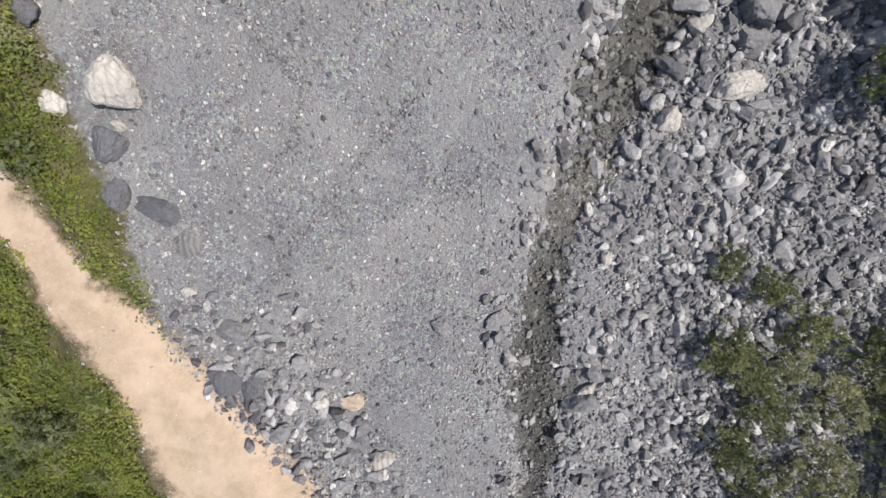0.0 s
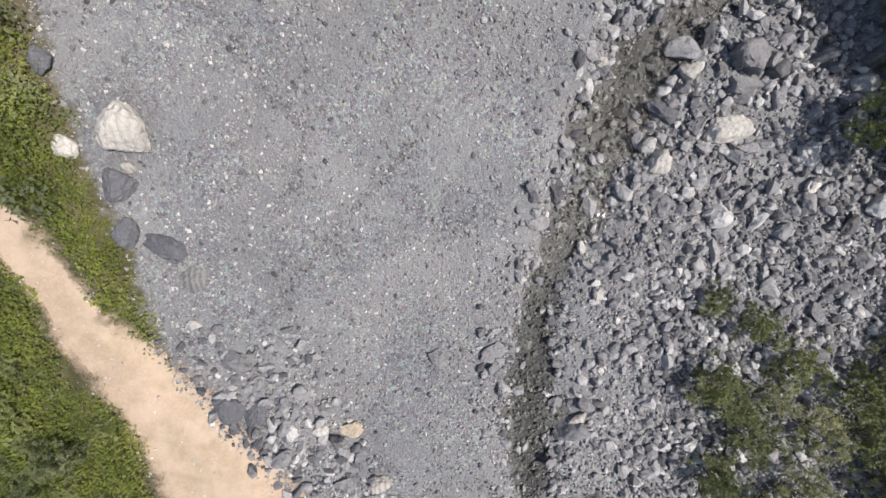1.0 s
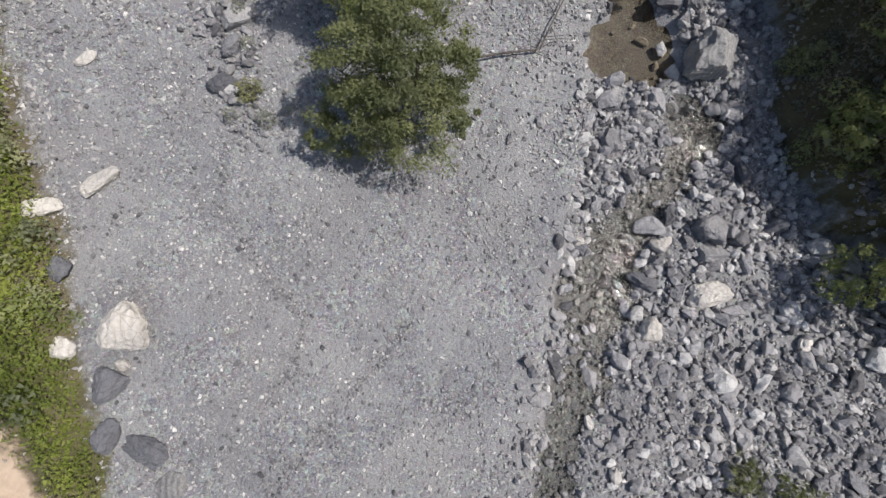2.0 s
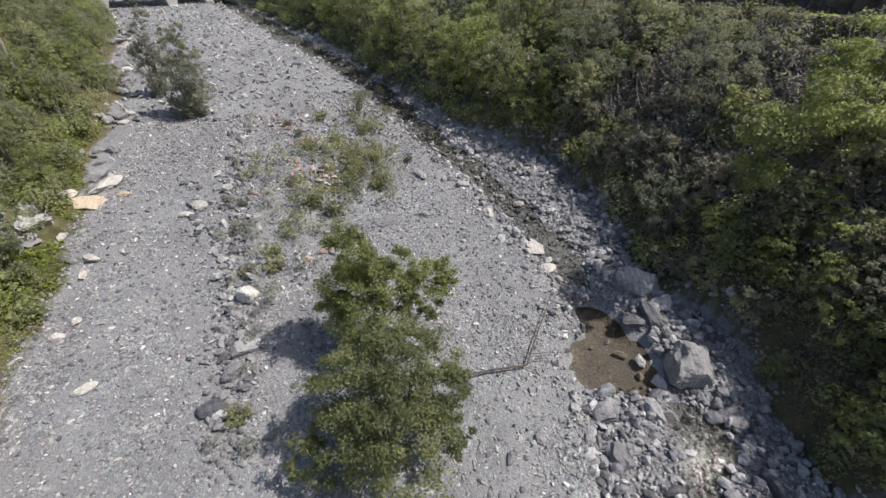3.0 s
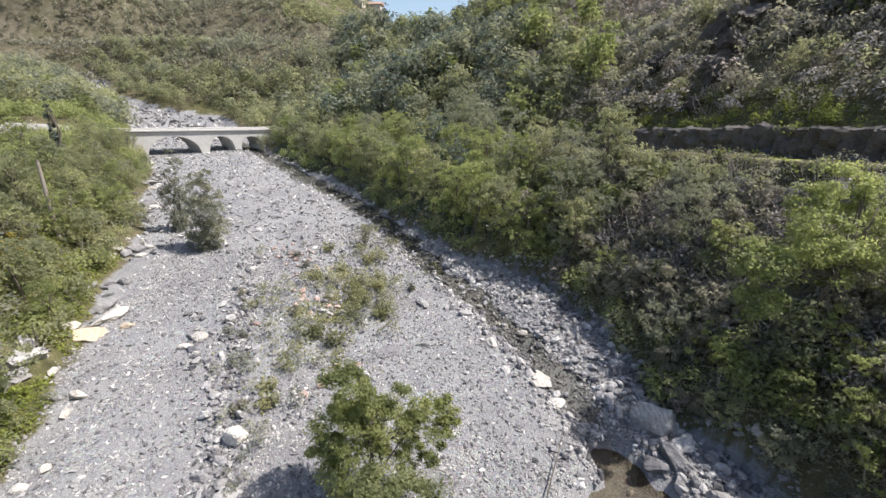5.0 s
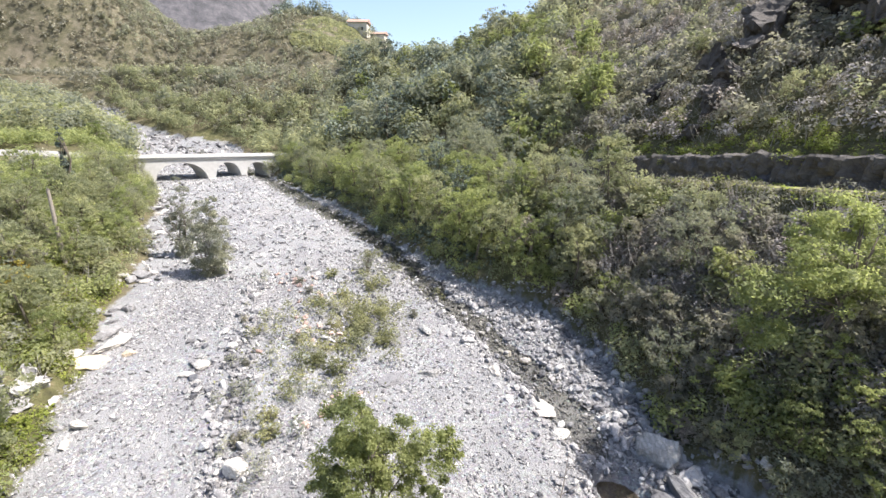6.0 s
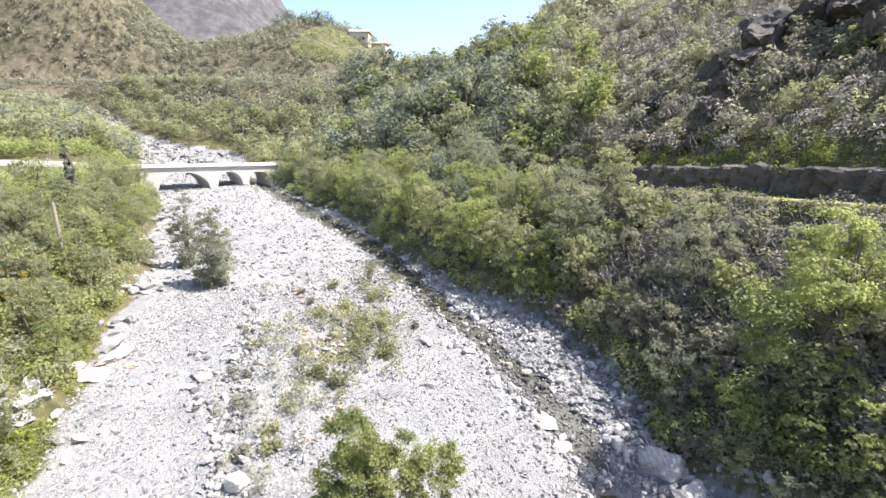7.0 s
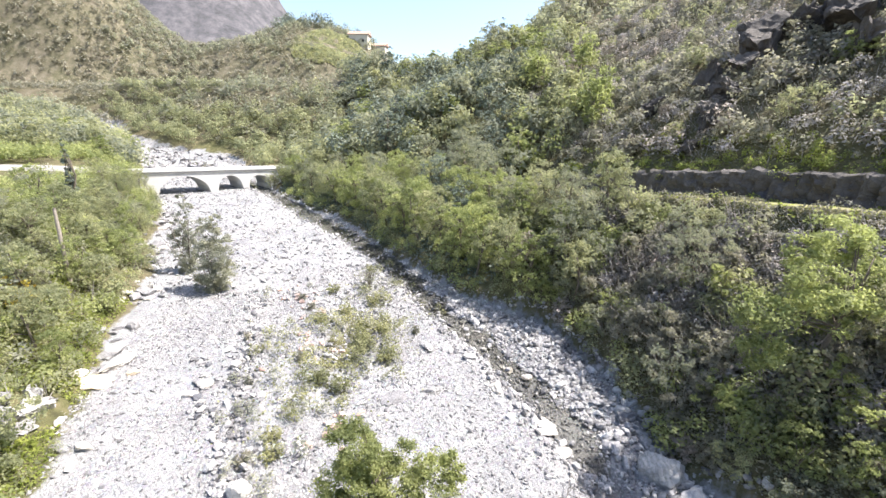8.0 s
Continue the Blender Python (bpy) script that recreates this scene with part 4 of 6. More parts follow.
# ---- plants ----
def leaf_quads(pos, out, size, r, spread_angle=0.9, corners=3):
    """Leaves at pos: four-cornered blades that face roughly outwards."""
    n = len(pos)
    nrm = out + r.normal(0, spread_angle, (n, 3)) + (0, 0, 0.45)
    nrm /= np.linalg.norm(nrm, axis=1)[:, None] + 1e-9
    a = np.cross(nrm, r.normal(size=(n, 3)))
    a /= np.linalg.norm(a, axis=1)[:, None] + 1e-9
    b = np.cross(nrm, a)
    s = (size * r.uniform(0.6, 1.35, n))[:, None]
    if corners == 3:
        s = s * 1.2
        co = np.stack([pos - a * s, pos + a * s * 0.5 - b * s * 0.6, pos + a * s * 0.7 + b * s * 0.5], 1)
        return co.reshape(-1, 3), np.arange(3 * n).reshape(n, 3)
    co = np.stack([pos - a * s, pos - b * s * 0.55 + nrm * s * 0.15, pos + a * s, pos + b * s * 0.55 + nrm * s * 0.15], 1)
    return co.reshape(-1, 3), np.arange(4 * n).reshape(n, 4)


def crown_points(seed, w, h, base, clumps, leaves, lump=0.3, lobes=None):
    """Leaf places of a crown, w wide and h high from base up: lobes, on them clumps, in those the leaves."""
    r = np.random.default_rng(seed)
    if lobes is None:
        n = 8
        a = np.arange(n) * 2.4 + r.uniform(0, 6)
        f = (np.arange(n) + 0.5) / n
        rad = np.sqrt(1 - (f * 1.5 - 0.6) ** 2 * 0.8) * 0.62 * r.uniform(0.6, 1.1, n)
        lobes = np.stack([np.cos(a) * rad * w / 2, np.sin(a) * rad * w / 2, base + h * (0.14 + 0.72 * f), r.uniform(0.3, 0.46, n) * w / 2 + 0.04 * h], 1)
    lobes = np.asarray(lobes, float)
    pick = r.choice(len(lobes), clumps, p=lobes[:, 3] ** 2 / (lobes[:, 3] ** 2).sum())
    d = r.normal(size=(clumps, 3)) + (0, 0, 0.35)
    d /= np.linalg.norm(d, axis=1)[:, None]
    c = lobes[pick, :3] + d * (lobes[pick, 3] * r.uniform(0.7, 1.1, clumps))[:, None]
    k = r.integers(0, clumps, leaves)
    cr = r.uniform(0.5, 1.3, clumps) * lump * lobes[pick, 3] * 1.5
    q = r.normal(size=(leaves, 3))
    q /= np.linalg.norm(q, axis=1)[:, None]
    q *= (r.random(leaves) ** 0.5)[:, None]
    pos = c[k] + q * cr[k][:, None] * (1, 1, 0.7)
    pos[:, 2] = np.maximum(pos[:, 2], 0.05)
    out = q * 0.6 + d[k] * 0.6
    return pos, out, c, r


def tube(points, radii, sides=6):
    """A tapered limb along points."""
    points = np.asarray(points, float)
    co, n = [], len(points)
    for i, (p, rad) in enumerate(zip(points, radii)):
        t = points[min(i + 1, n - 1)] - points[max(i - 1, 0)]
        t /= np.linalg.norm(t) + 1e-9
        a = np.cross(t, (0.3, 1, 0.2))
        a /= np.linalg.norm(a) + 1e-9
        b = np.cross(t, a)
        for k in range(sides):
            q = 2 * np.pi * k / sides
            co.append(p + rad * (np.cos(q) * a + np.sin(q) * b))
    fa = [[i * sides + k, i * sides + (k + 1) % sides, (i + 1) * sides + (k + 1) % sides, (i + 1) * sides + k] for i in range(n - 1) for k in range(sides)]
    return np.array(co), np.array(fa)


def joined(name, bits, mat, smooth_faces=True):
    cos, fas, off = [], [], 0
    for co, fa in bits:
        cos.append(co)
        fas.append(fa + off)
        off += len(co)
    return mesh_from(name, np.concatenate(cos), np.concatenate(fas), mat, smooth_faces)


def limbs(centres, r, height_, rad, upright=1):
    """A trunk or stem and the boughs that reach for the clumps of a crown."""
    lean = r.normal(0, 0.1 if upright == 1 else 0.13, 2) * height_
    top = np.array([lean[0], lean[1], height_ * 0.72])
    mid = top * 0.5 + np.append(r.normal(0, 0.05, 2) * height_, 0)
    bits = [tube([np.zeros(3) - (0, 0, 0.3), mid * 0.5, mid, top], [rad, rad * 0.85, rad * 0.65, rad * 0.25], 5)]
    for c in centres[r.permutation(len(centres))[: 13 if upright == 1 else 4]]:
        f = r.uniform(0.35, 0.95)
        a = mid * f * 2 if f < 0.5 else mid + (top - mid) * (f * 2 - 1)
        bend = (a + c) / 2 + (0, 0, 0.08 * height_)
        bits.append(tube([a, bend, c], [rad * 0.35, rad * 0.22, rad * 0.06], 3))
    return bits


def plant(kind, label, category, seed, w, h, base, clumps, leaves, leaf, mat, stems=1, rad=0.12, lump=0.3, group="", lobes=None):
    pos, out, c, r = crown_points(seed, w, h, base, clumps, leaves, lump, lobes)
    root = thing(kind, label, category, group)
    co, fa = leaf_quads(pos, out, leaf, r)
    for s in range(stems):
        part("trunk" if stems == 1 else "stem", joined("trunk", limbs(c, r, base + h, rad, 1 if stems == 1 else 0.35), M_BARK), root)
    part("crown", mesh_from("crown", co, fa, mat), root)
    return root


def set_down(ob, x, y, scale=1.0, turn=0.0, sink=0.0):
    ob.matrix_basis = pose(x, y, float(height(x, y)) - sink, 0, 0, turn) @ Matrix.Scale(scale, 4)
    return ob


# the willow and the young tree that stand in the bed
WILLOW = [(-0.9, 0.3, 2.7, 1.35), (1.0, 0.3, 2.9, 1.5), (-1.5, -0.9, 1.5, 1.15), (0.9, -1.2, 1.6, 1.35), (0.1, 0.7, 3.5, 1.2), (2.3, -0.6, 1.2, 0.6), (-0.2, -0.6, 2.0, 1.3), (1.7, 0.5, 1.8, 1.0), (-2.4, -1.0, 0.8, 0.6)]
YOUNG = [(-1.2, 0.2, 3.1, 1.05), (-1.2, 0.1, 4.8, 0.75), (-1.1, 0.5, 4.0, 0.8), (0.3, 0.3, 3.2, 0.95), (1.5, 0.1, 3.3, 0.85), (-0.7, -0.4, 1.7, 1.15), (1.2, -0.3, 2.1, 0.75), (2.1, 0.2, 3.7, 0.5), (0.5, 0.3, 4.1, 0.62), (-0.3, 0.2, 4.0, 0.6), (-1.9, 0.1, 2.3, 0.6)]
set_down(plant("willow_bush", "dense round green willow bush in the gravel", "bush", 31, 5.6, 4.4, 0.15, 300, 40000, 0.047, L_BUSH, 5, 0.07, 0.2, lobes=WILLOW), -0.5, 10.2)
set_down(plant("young_tree", "young leafy tree behind the willow bush", "tree", 32, 4.5, 5.0, 0.5, 210, 34000, 0.047, L_YOUNG, 1, 0.1, 0.3, lobes=YOUNG), -0.6, 13.9)
WISPY = [(0.0, 0.1, 0.4, 0.75), (0.55, 0.0, 0.5, 0.6), (-0.55, 0.0, 0.5, 0.6), (0.0, 0.0, 1.04, 0.77), (0.65, 0.08, 1.51, 0.73), (-0.58, 0.08, 1.39, 0.69), (0.29, -0.24, 2.44, 0.82), (-0.43, 0.16, 2.67, 0.73), (0.65, 0.16, 3.25, 0.65), (0.07, 0.08, 3.83, 0.65), (-0.29, 0.0, 4.52, 0.47), (0.36, 0.08, 4.87, 0.43), (0.94, 0.0, 2.32, 0.52)]
THIN = [(0.0, 0.0, 0.45, 0.65), (-0.4, 0.1, 0.5, 0.55), (0.0, 0.0, 1.06, 0.72), (-0.56, 0.1, 1.91, 0.68), (0.48, 0.0, 2.12, 0.68), (-0.4, 0.2, 3.18, 0.63), (0.32, 0.1, 3.6, 0.63), (-0.16, 0.0, 4.56, 0.54), (0.24, 0.1, 5.3, 0.45), (0.0, 0.0, 6.04, 0.32), (-0.88, 0.0, 2.76, 0.45), (-0.64, 0.0, 4.03, 0.36)]
set_down(plant("willow_bush", "thin grey-green bush casting shade on gravel", "bush", 33, 3.4, 4.3, 0.1, 240, 26000, 0.04, L_WISP, 9, 0.035, 0.3, lobes=WISPY), -14.9, 33.9, 1.15)
set_down(plant("willow_bush", "tall thin bush with bare grey twigs", "bush", 34, 3.7, 6.0, 0.1, 240, 15000, 0.042, L_WISP, 9, 0.035, 0.32, lobes=THIN), -18.7, 38.0, 1.05)
set_down(plant("flowering_shrub", "shrub covered in yellow flowers on the bank", "shrub", 37, 1.9, 1.5, 0.05, 60, 3000, 0.05, L_FLOWER, 4, 0.025, 0.28), -22.9, 26.9, 1.25)
set_down(plant("twiggy_bush", "pale thin twiggy bush on the gravel", "bush", 38, 2.4, 1.8, 0.05, 60, 1800, 0.035, L_WISP, 12, 0.03, 0.3), -3.3, 35.3)
IVY = [(0.05 * (k % 3 - 1), 0.06 * (k % 2), 0.5 + 0.55 * k, 0.5 - 0.035 * k) for k in range(11)]
set_down(plant("ivy_trunk", "slender dark trunk wrapped in ivy", "tree", 35, 1.0, 6.2, 0.3, 120, 5200, 0.085, L_DARK, 1, 0.12, 0.3, lobes=IVY), -36.5, 50.5, 1.0)

# templates for the slopes
TREES, SHRUBS, WOODS = [], [], []
KINDS = [(L_OAK, 5.0, 6.0, "spreading oak with dark green leaves"), (L_LIGHT, 5.2, 5.6, "broad tree with fresh yellow-green leaves"), (L_OAK, 6.2, 7.0, "tall full oak on the slope"), (L_LIGHT, 4.2, 6.5, "slender tree with bright green leaves"), (L_WILLOW, 5.6, 5.6, "round green tree on the slope"), (L_WILLOW, 4.6, 6.2, "green tree with a loose crown"), (L_DARK, 5.0, 7.6, "dark evergreen tree with dense crown"), (L_WILLOW, 4.4, 5.4, "green tree with thin foliage")]
for k, (mat, w, h, label) in enumerate(KINDS):
    TREES.append(plant("tree", label, "tree", 60 + k, w, h, 0.4, 180, 6200, 0.076, mat, 1, 0.13, 0.21, "trees of the valley"))
    WOODS.append(plant("tree", label, "tree", 160 + k, w, h, 0.5, 110, 2600, 0.14, mat, 1, 0.14, 0.25, "trees of the valley"))
for k, (mat, w, h, label) in enumerate([(L_OAK, 2.6, 1.9, "dark green shrub on the slope"), (L_GREY, 2.2, 1.7, "grey-green heath shrub on the slope"), (L_LIGHT, 2.4, 1.8, "bright green shrub on the slope"), (L_GREY, 2.0, 1.5, "low grey scrub bush with fine leaves"), (L_BROWN, 2.2, 1.5, "dry brown scrub bush on the slope"), (L_WILLOW, 2.8, 2.3, "leafy green bush on stony ground"), (L_DRY, 2.4, 1.3, "dry olive tuft of weeds on gravel"), (L_BUSH, 2.6, 2.0, "olive-green leafy bush on stony ground")]):
    SHRUBS.append(plant("shrub", label, "shrub", 80 + k, w, h, 0.05, 75, 2300, 0.06, mat, 3, 0.03, 0.28, "shrubs of the valley"))
USED = set()


def put(templates, k, x, y, scale, turn):
    t = templates[k]
    if t.name in USED:
        t = copy_thing(t, Matrix())
        t.matrix_basis = pose(x, y, float(height(x, y)) - 0.1, 0, 0, turn) @ Matrix.Scale(scale, 4)
    else:
        USED.add(t.name)
        set_down(t, x, y, scale, turn, 0.1)


def grow(n, area, templates, weights, lo, hi, gap, seed, ok):
    r = np.random.default_rng(seed)
    w = np.array(weights, float)
    done, tries = [], 0
    while len(done) < n and tries < n * 60:
        tries += 1
        x, y = r.uniform(area[0], area[1]), r.uniform(area[2], area[3])
        s = r.uniform(lo, hi)
        if not ok(x, y, r) or any((x - a) ** 2 + (y - b) ** 2 < (gap * s) ** 2 for a, b in done):
            continue
        done.append((x, y))
        put(templates, int(r.choice(len(w), p=w / w.sum())), x, y, s, r.uniform(0, 360))


def where(x, y):
    dl, dr, ds, tr = (float(v[0]) for v in zones(np.array([x]), np.array([y])))
    xo = float(np.interp(y, ROAD[:, 0], ROAD[:, 1]))
    return dl, dr, tr, x - xo


def lower_right(x, y, r):
    dl, dr, tr, u = where(x, y)
    return dr > 0.25 and u < -1.6


def lower_right_trees(x, y, r):
    dl, dr, tr, u = where(x, y)
    return dr > 2.2 and u < (-3.2 if y < 52 else -1.0)


def upper_right(x, y, r):
    dl, dr, tr, u = where(x, y)
    return dr > 1 and u > 4.4


def off_outcrop(x, y):
    """True away from the bare rock in the bank."""
    return ((x + 17.5) / 1.3) ** 2 + ((y - 20.0) / 1.9) ** 2 > 1 + 0.8 * fbm(x * 1.3, y * 1.3, 2, 77)


def left_bank(x, y, r):
    dl, dr, tr, u = where(x, y)
    road = abs(y - np.interp(x, RIVER_ROAD[::-1, 0], RIVER_ROAD[::-1, 1])) < 3.2 and x < -42
    return dl > 1.2 and tr > 2.2 and not road and off_outcrop(x, y)


RIVER_ROAD = np.array([(-43.3, 69.2), (-46.5, 68.6), (-51, 67.4), (-55, 65.2), (-60, 62), (-75, 56), (-95, 50)])

# right bank: trees thicken upstream, scrub near the camera
grow(64, (-20, 22, 30, 84), TREES, [2, 4, 2, 4, 2, 2, 1, 1], 0.55, 1.0, 2.7, 1, lower_right_trees)
grow(115, (9, 26, -4, 46), SHRUBS, [3, 4, 2, 3, 3, 2, 0], 0.7, 1.4, 1.05, 2, lower_right)
grow(5, (14, 22, 8, 34), TREES, [2, 1, 2, 1, 2, 2, 0, 2], 0.5, 0.75, 3.2, 3, lower_right_trees)
grow(50, (20, 44, 10, 56), SHRUBS, [1, 4, 1, 4, 3, 1, 1], 0.5, 1.2, 1.3, 4, upper_right)
grow(110, (-14, 40, 50, 125), WOODS, [2, 4, 2, 4, 2, 2, 5, 1], 0.7, 1.15, 3.2, 5, lambda x, y, r: upper_right(x, y, r) and x < 22 + 0.2 * (y - 50))
# left bank
grow(40, (-34, -14, 14, 66), TREES, [1, 3, 1, 2, 4, 3, 0, 2], 0.4, 0.72, 2.6, 6, left_bank)
grow(18, (-54, -34, 30, 48), WOODS, [1, 3, 1, 2, 4, 3, 0, 2], 0.3, 0.45, 2.2, 8, left_bank)
grow(26, (-100, -50, 74, 110), WOODS, [1, 3, 1, 2, 4, 3, 0, 2], 0.6, 1.0, 3.2, 9, left_bank)
grow(16, (-24, -8.5, -12, 9), SHRUBS, [0, 1, 3, 0, 0, 5, 1], 0.3, 0.7, 1.2, 10, left_bank)
grow(34, (-17, -7, -12, 3), SHRUBS, [0, 0, 5, 0, 0, 2, 1], 0.3, 0.6, 1.6, 46, lambda x, y, r: left_bank(x, y, r) and x < np.interp(y, TRACK[:, 0], TRACK[:, 1]) - 2.0)
grow(56, (-36, -9, 3, 66), SHRUBS, [1, 2, 3, 1, 0, 5, 1], 0.7, 1.3, 1.2, 7, left_bank)
# trees that overhang the stream and shade it
for x, y, k, s in [(11.6, 29.6, 5, 0.7), (8.9, 31.8, 1, 0.85), (7.4, 33.6, 4, 0.85), (5.5, 35.4, 3, 0.95), (4.2, 38.0, 1, 1.0), (2.2, 40.6, 5, 1.0), (0.9, 43.4, 3, 1.0), (-0.6, 46.6, 1, 1.0), (-2.6, 50.0, 4, 1.0), (-4.6, 53.6, 5, 1.0), (-7.2, 57.4, 1, 0.95), (-10.4, 61.6, 4, 0.9), (-14.0, 66.0, 5, 0.85)]:
    put(TREES, k, x, y, s, 37 * y)
# trees that stand before the end of the bridge
for x, y, k, s in [(-37.3, 60.8, 4, 0.55), (-39.6, 63.6, 1, 0.5), (-41.6, 66.2, 5, 0.5), (-44.2, 65.6, 4, 0.45), (-41.2, 62.2, 1, 0.5), (-36.0, 57.5, 5, 0.55), (-38.8, 59.0, 4, 0.5), (-40.4, 67.4, 4, 0.6), (-42.4, 67.6, 1, 0.55), (-39.2, 65.6, 5, 0.5)]:
    put(TREES, k, x, y, s, 70 * x)
for x, y, k, s in [(-21.6, 76.6, 4, 0.6), (-20.2, 75.2, 1, 0.6), (-22.6, 78.6, 5, 0.55), (-18.8, 74.0, 4, 0.65), (-20.6, 79.2, 1, 0.7), (-24.0, 77.6, 4, 0.5)]:
    put(TREES, k, x, y, s, 50 * x)
# bushes on the stones at the right, below the pool
for x, y, s in [(10.68, -2.54, 0.59), (12.41, -3.5, 0.7), (14.09, -4.94, 0.86), (10.72, -5.67, 0.91), (11.85, -6.72, 0.86), (12.76, -8.1, 0.96), (11.58, -9.85, 0.96), (17.02, -6.36, 1.07), (18.65, -5.19, 1.07), (18.97, -10.47, 1.17), (15.35, -10.86, 1.07), (20.92, -12.3, 1.17), (21.15, -7.52, 1.07), (17.12, -13.15, 1.17), (15.61, -7.95, 0.86), (13.3, -12.19, 1.07), (17.91, -8.21, 0.96), (20.91, -3.24, 0.96), (22.88, -9.63, 1.17), (13.55, -6.38, 0.64)]:
    put(SHRUBS, 5 if int(x * 10) % 3 == 0 else 7, x, y, s, x * 77)
for x, y, k, s in [(16.9, 3.4, 3, 0.85)]:
    put(TREES, k, x, y, s, 40 * x)
SPARSE = [(-2.6, 0.3, 4.6, 1.0), (-1.5, -0.6, 6.0, 0.95), (0.2, 0.2, 7.8, 0.9), (1.6, 0.4, 6.9, 1.0), (2.9, -0.2, 5.6, 0.95), (-1.9, 0.6, 3.0, 0.85), (2.1, 0.5, 3.9, 0.9), (3.5, 0.3, 4.0, 0.7), (0.1, -0.9, 4.9, 0.9), (-3.3, -0.1, 3.4, 0.6), (0.9, -0.7, 2.5, 0.7), (-0.6, 0.8, 6.9, 0.7)]
set_down(plant("tree", "loose yellow-green tree with visible grey limbs", "tree", 39, 7.0, 8.4, 0.8, 190, 17000, 0.068, L_LIGHT, 1, 0.12, 0.34, "trees of the valley", SPARSE), 16.6, 17.0, 1.0, 15, 0.2)
for x, y, k, s in [(16.0, 8.4, 1, 0.6), (18.6, 7.6, 3, 0.6), (16.6, 13.6, 1, 0.42), (15.3, 15.3, 3, 0.4)]:
    put(TREES, k, x, y, s, 60 * x)
SLOPE = [(16.6, 19.9, 4, 0.9), (15.2, 21.4, 3, 0.9), (14.2, 19.2, 1, 0.8), (15.4, 18.4, 4, 0.8), (14.0, 22.8, 3, 0.8), (17.2, 22.4, 1, 0.9), (16.0, 24.2, 4, 0.8), (13.9, 16.4, 5, 0.7), (15.0, 14.4, 3, 0.7), (17.2, 12.6, 1, 0.8), (14.9, 12.0, 5, 0.6), (16.4, 9.6, 3, 0.8), (18.6, 19.0, 4, 0.9), (17.4, 14.9, 2, 1.1), (16.4, 12.2, 2, 1.0), (15.9, 16.0, 7, 1.0), (17.9, 13.4, 3, 1.2), (16.9, 11.2, 7, 1.1), (14.7, 17.4, 2, 0.9), (18.4, 16.2, 1, 1.2)]
for x, y, k, s in SLOPE:
    put(SHRUBS, k, x, y, s, x * 63)
# shrubs of the gravel island and the stone row
for x, y, s in [(-10.2, 27.6, 0.35), (-8.7, 23.3, 0.3), (-7.1, 18.1, 0.42), (-5.9, 18.4, 0.5), (-6.5, 25.4, 0.4), (-3.8, 22.9, 0.6), (-4.8, 23.6, 0.5), (-1.5, 25.5, 0.55), (-2.6, 26.8, 0.6), (-6.0, 34.1, 0.5), (-2.8, 32.4, 0.55), (0.4, 28.7, 0.4), (-3.6, 39.0, 0.5), (-6.1, 29.8, 0.45), (-5.6, 11.2, 0.45), (-6.2, 19.4, 0.45), (-8.2, 33.0, 0.4), (-4.6, 31.0, 0.5), (-3.2, 29.2, 0.55), (-1.8, 28.8, 0.5), (-7.2, 31.6, 0.4)]:
    put(SHRUBS, 3 if s < 0.43 else (6 if (x * 10) % 2 < 1.2 else 1), x, y, s, x * 51)


# grass, weeds and undergrowth: uncounted leaves over the soil
def undergrowth(name, n, area, size, tall, ok, mat, label, seed):
    r = np.random.default_rng(seed)
    x, y = r.uniform(area[0], area[1], n), r.uniform(area[2], area[3], n)
    dl, dr, ds, tr = zones(x, y)
    u = x - np.interp(y, ROAD[:, 0], ROAD[:, 1])
    sel = ok(x, y, dl, dr, tr, u, r.random(n))
    x, y = x[sel], y[sel]
    lump = np.clip(0.5 + fbm(x * 0.7, y * 0.7, 3, seed), 0.08, 1.2)
    z = height(x, y) + r.random(len(x)) * tall * lump
    co, fa = leaf_quads(np.stack([x, y, z], 1), np.zeros((len(x), 3)) + (0, 0, 0.4), size, r, 0.8)
    return tagged(new(name, mesh_from(name, co, fa, mat)), label, "undergrowth", kind="stuff")


undergrowth("grass", 230000, (-23, 1, -15, 9), 0.06, 0.75, lambda x, y, dl, dr, tr, u, q: (dl > 0.1 + 0.5 * q) & (tr > 0.95 + 0.5 * q + 0.7 * fbm(x * 0.8, y * 0.8, 3, 81)), L_GRASS, "bright green grass and weeds beside the track", 3)
undergrowth("track_weeds", 26000, (-20, -4, -12, 6), 0.085, 0.6, lambda x, y, dl, dr, tr, u, q: (dl > 0.0) & (tr > 0.8 + 0.4 * q) & (fbm(x * 0.7, y * 0.7, 3, 87) > 0.15), L_LIGHT, "leafy weeds in clumps beside the track", 13)
undergrowth("bank_grass", 70000, (-27, -10, 8, 32), 0.075, 0.45, lambda x, y, dl, dr, tr, u, q: (dl > 0.05 + 0.4 * q) & off_outcrop(x, y), L_GRASS, "bright green grass along the river bank", 12)
undergrowth("bank_weeds", 90000, (-48, -10, 8, 72), 0.13, 0.8, lambda x, y, dl, dr, tr, u, q: (dl > 0.5 + q) & off_outcrop(x, y), L_WILLOW, "green weeds covering the river bank", 4)
undergrowth("slope_undergrowth", 200000, (8, 30, -8, 36), 0.075, 0.8, lambda x, y, dl, dr, tr, u, q: (dr > 0.1 + 0.8 * q) & (u < 0.3), L_HILL, "olive-brown undergrowth covering the steep slope", 5)
# shade between the crowns is put into this sheet's dark leaf colour
undergrowth("wood_undergrowth", 130000, (-22, 26, 34, 84), 0.12, 1.0, lambda x, y, dl, dr, tr, u, q: (dr > 0.1 + 0.8 * q) & (u < 0.3), L_DARK, "undergrowth below the bank woods, coloured dark as shade between crowns", 51)
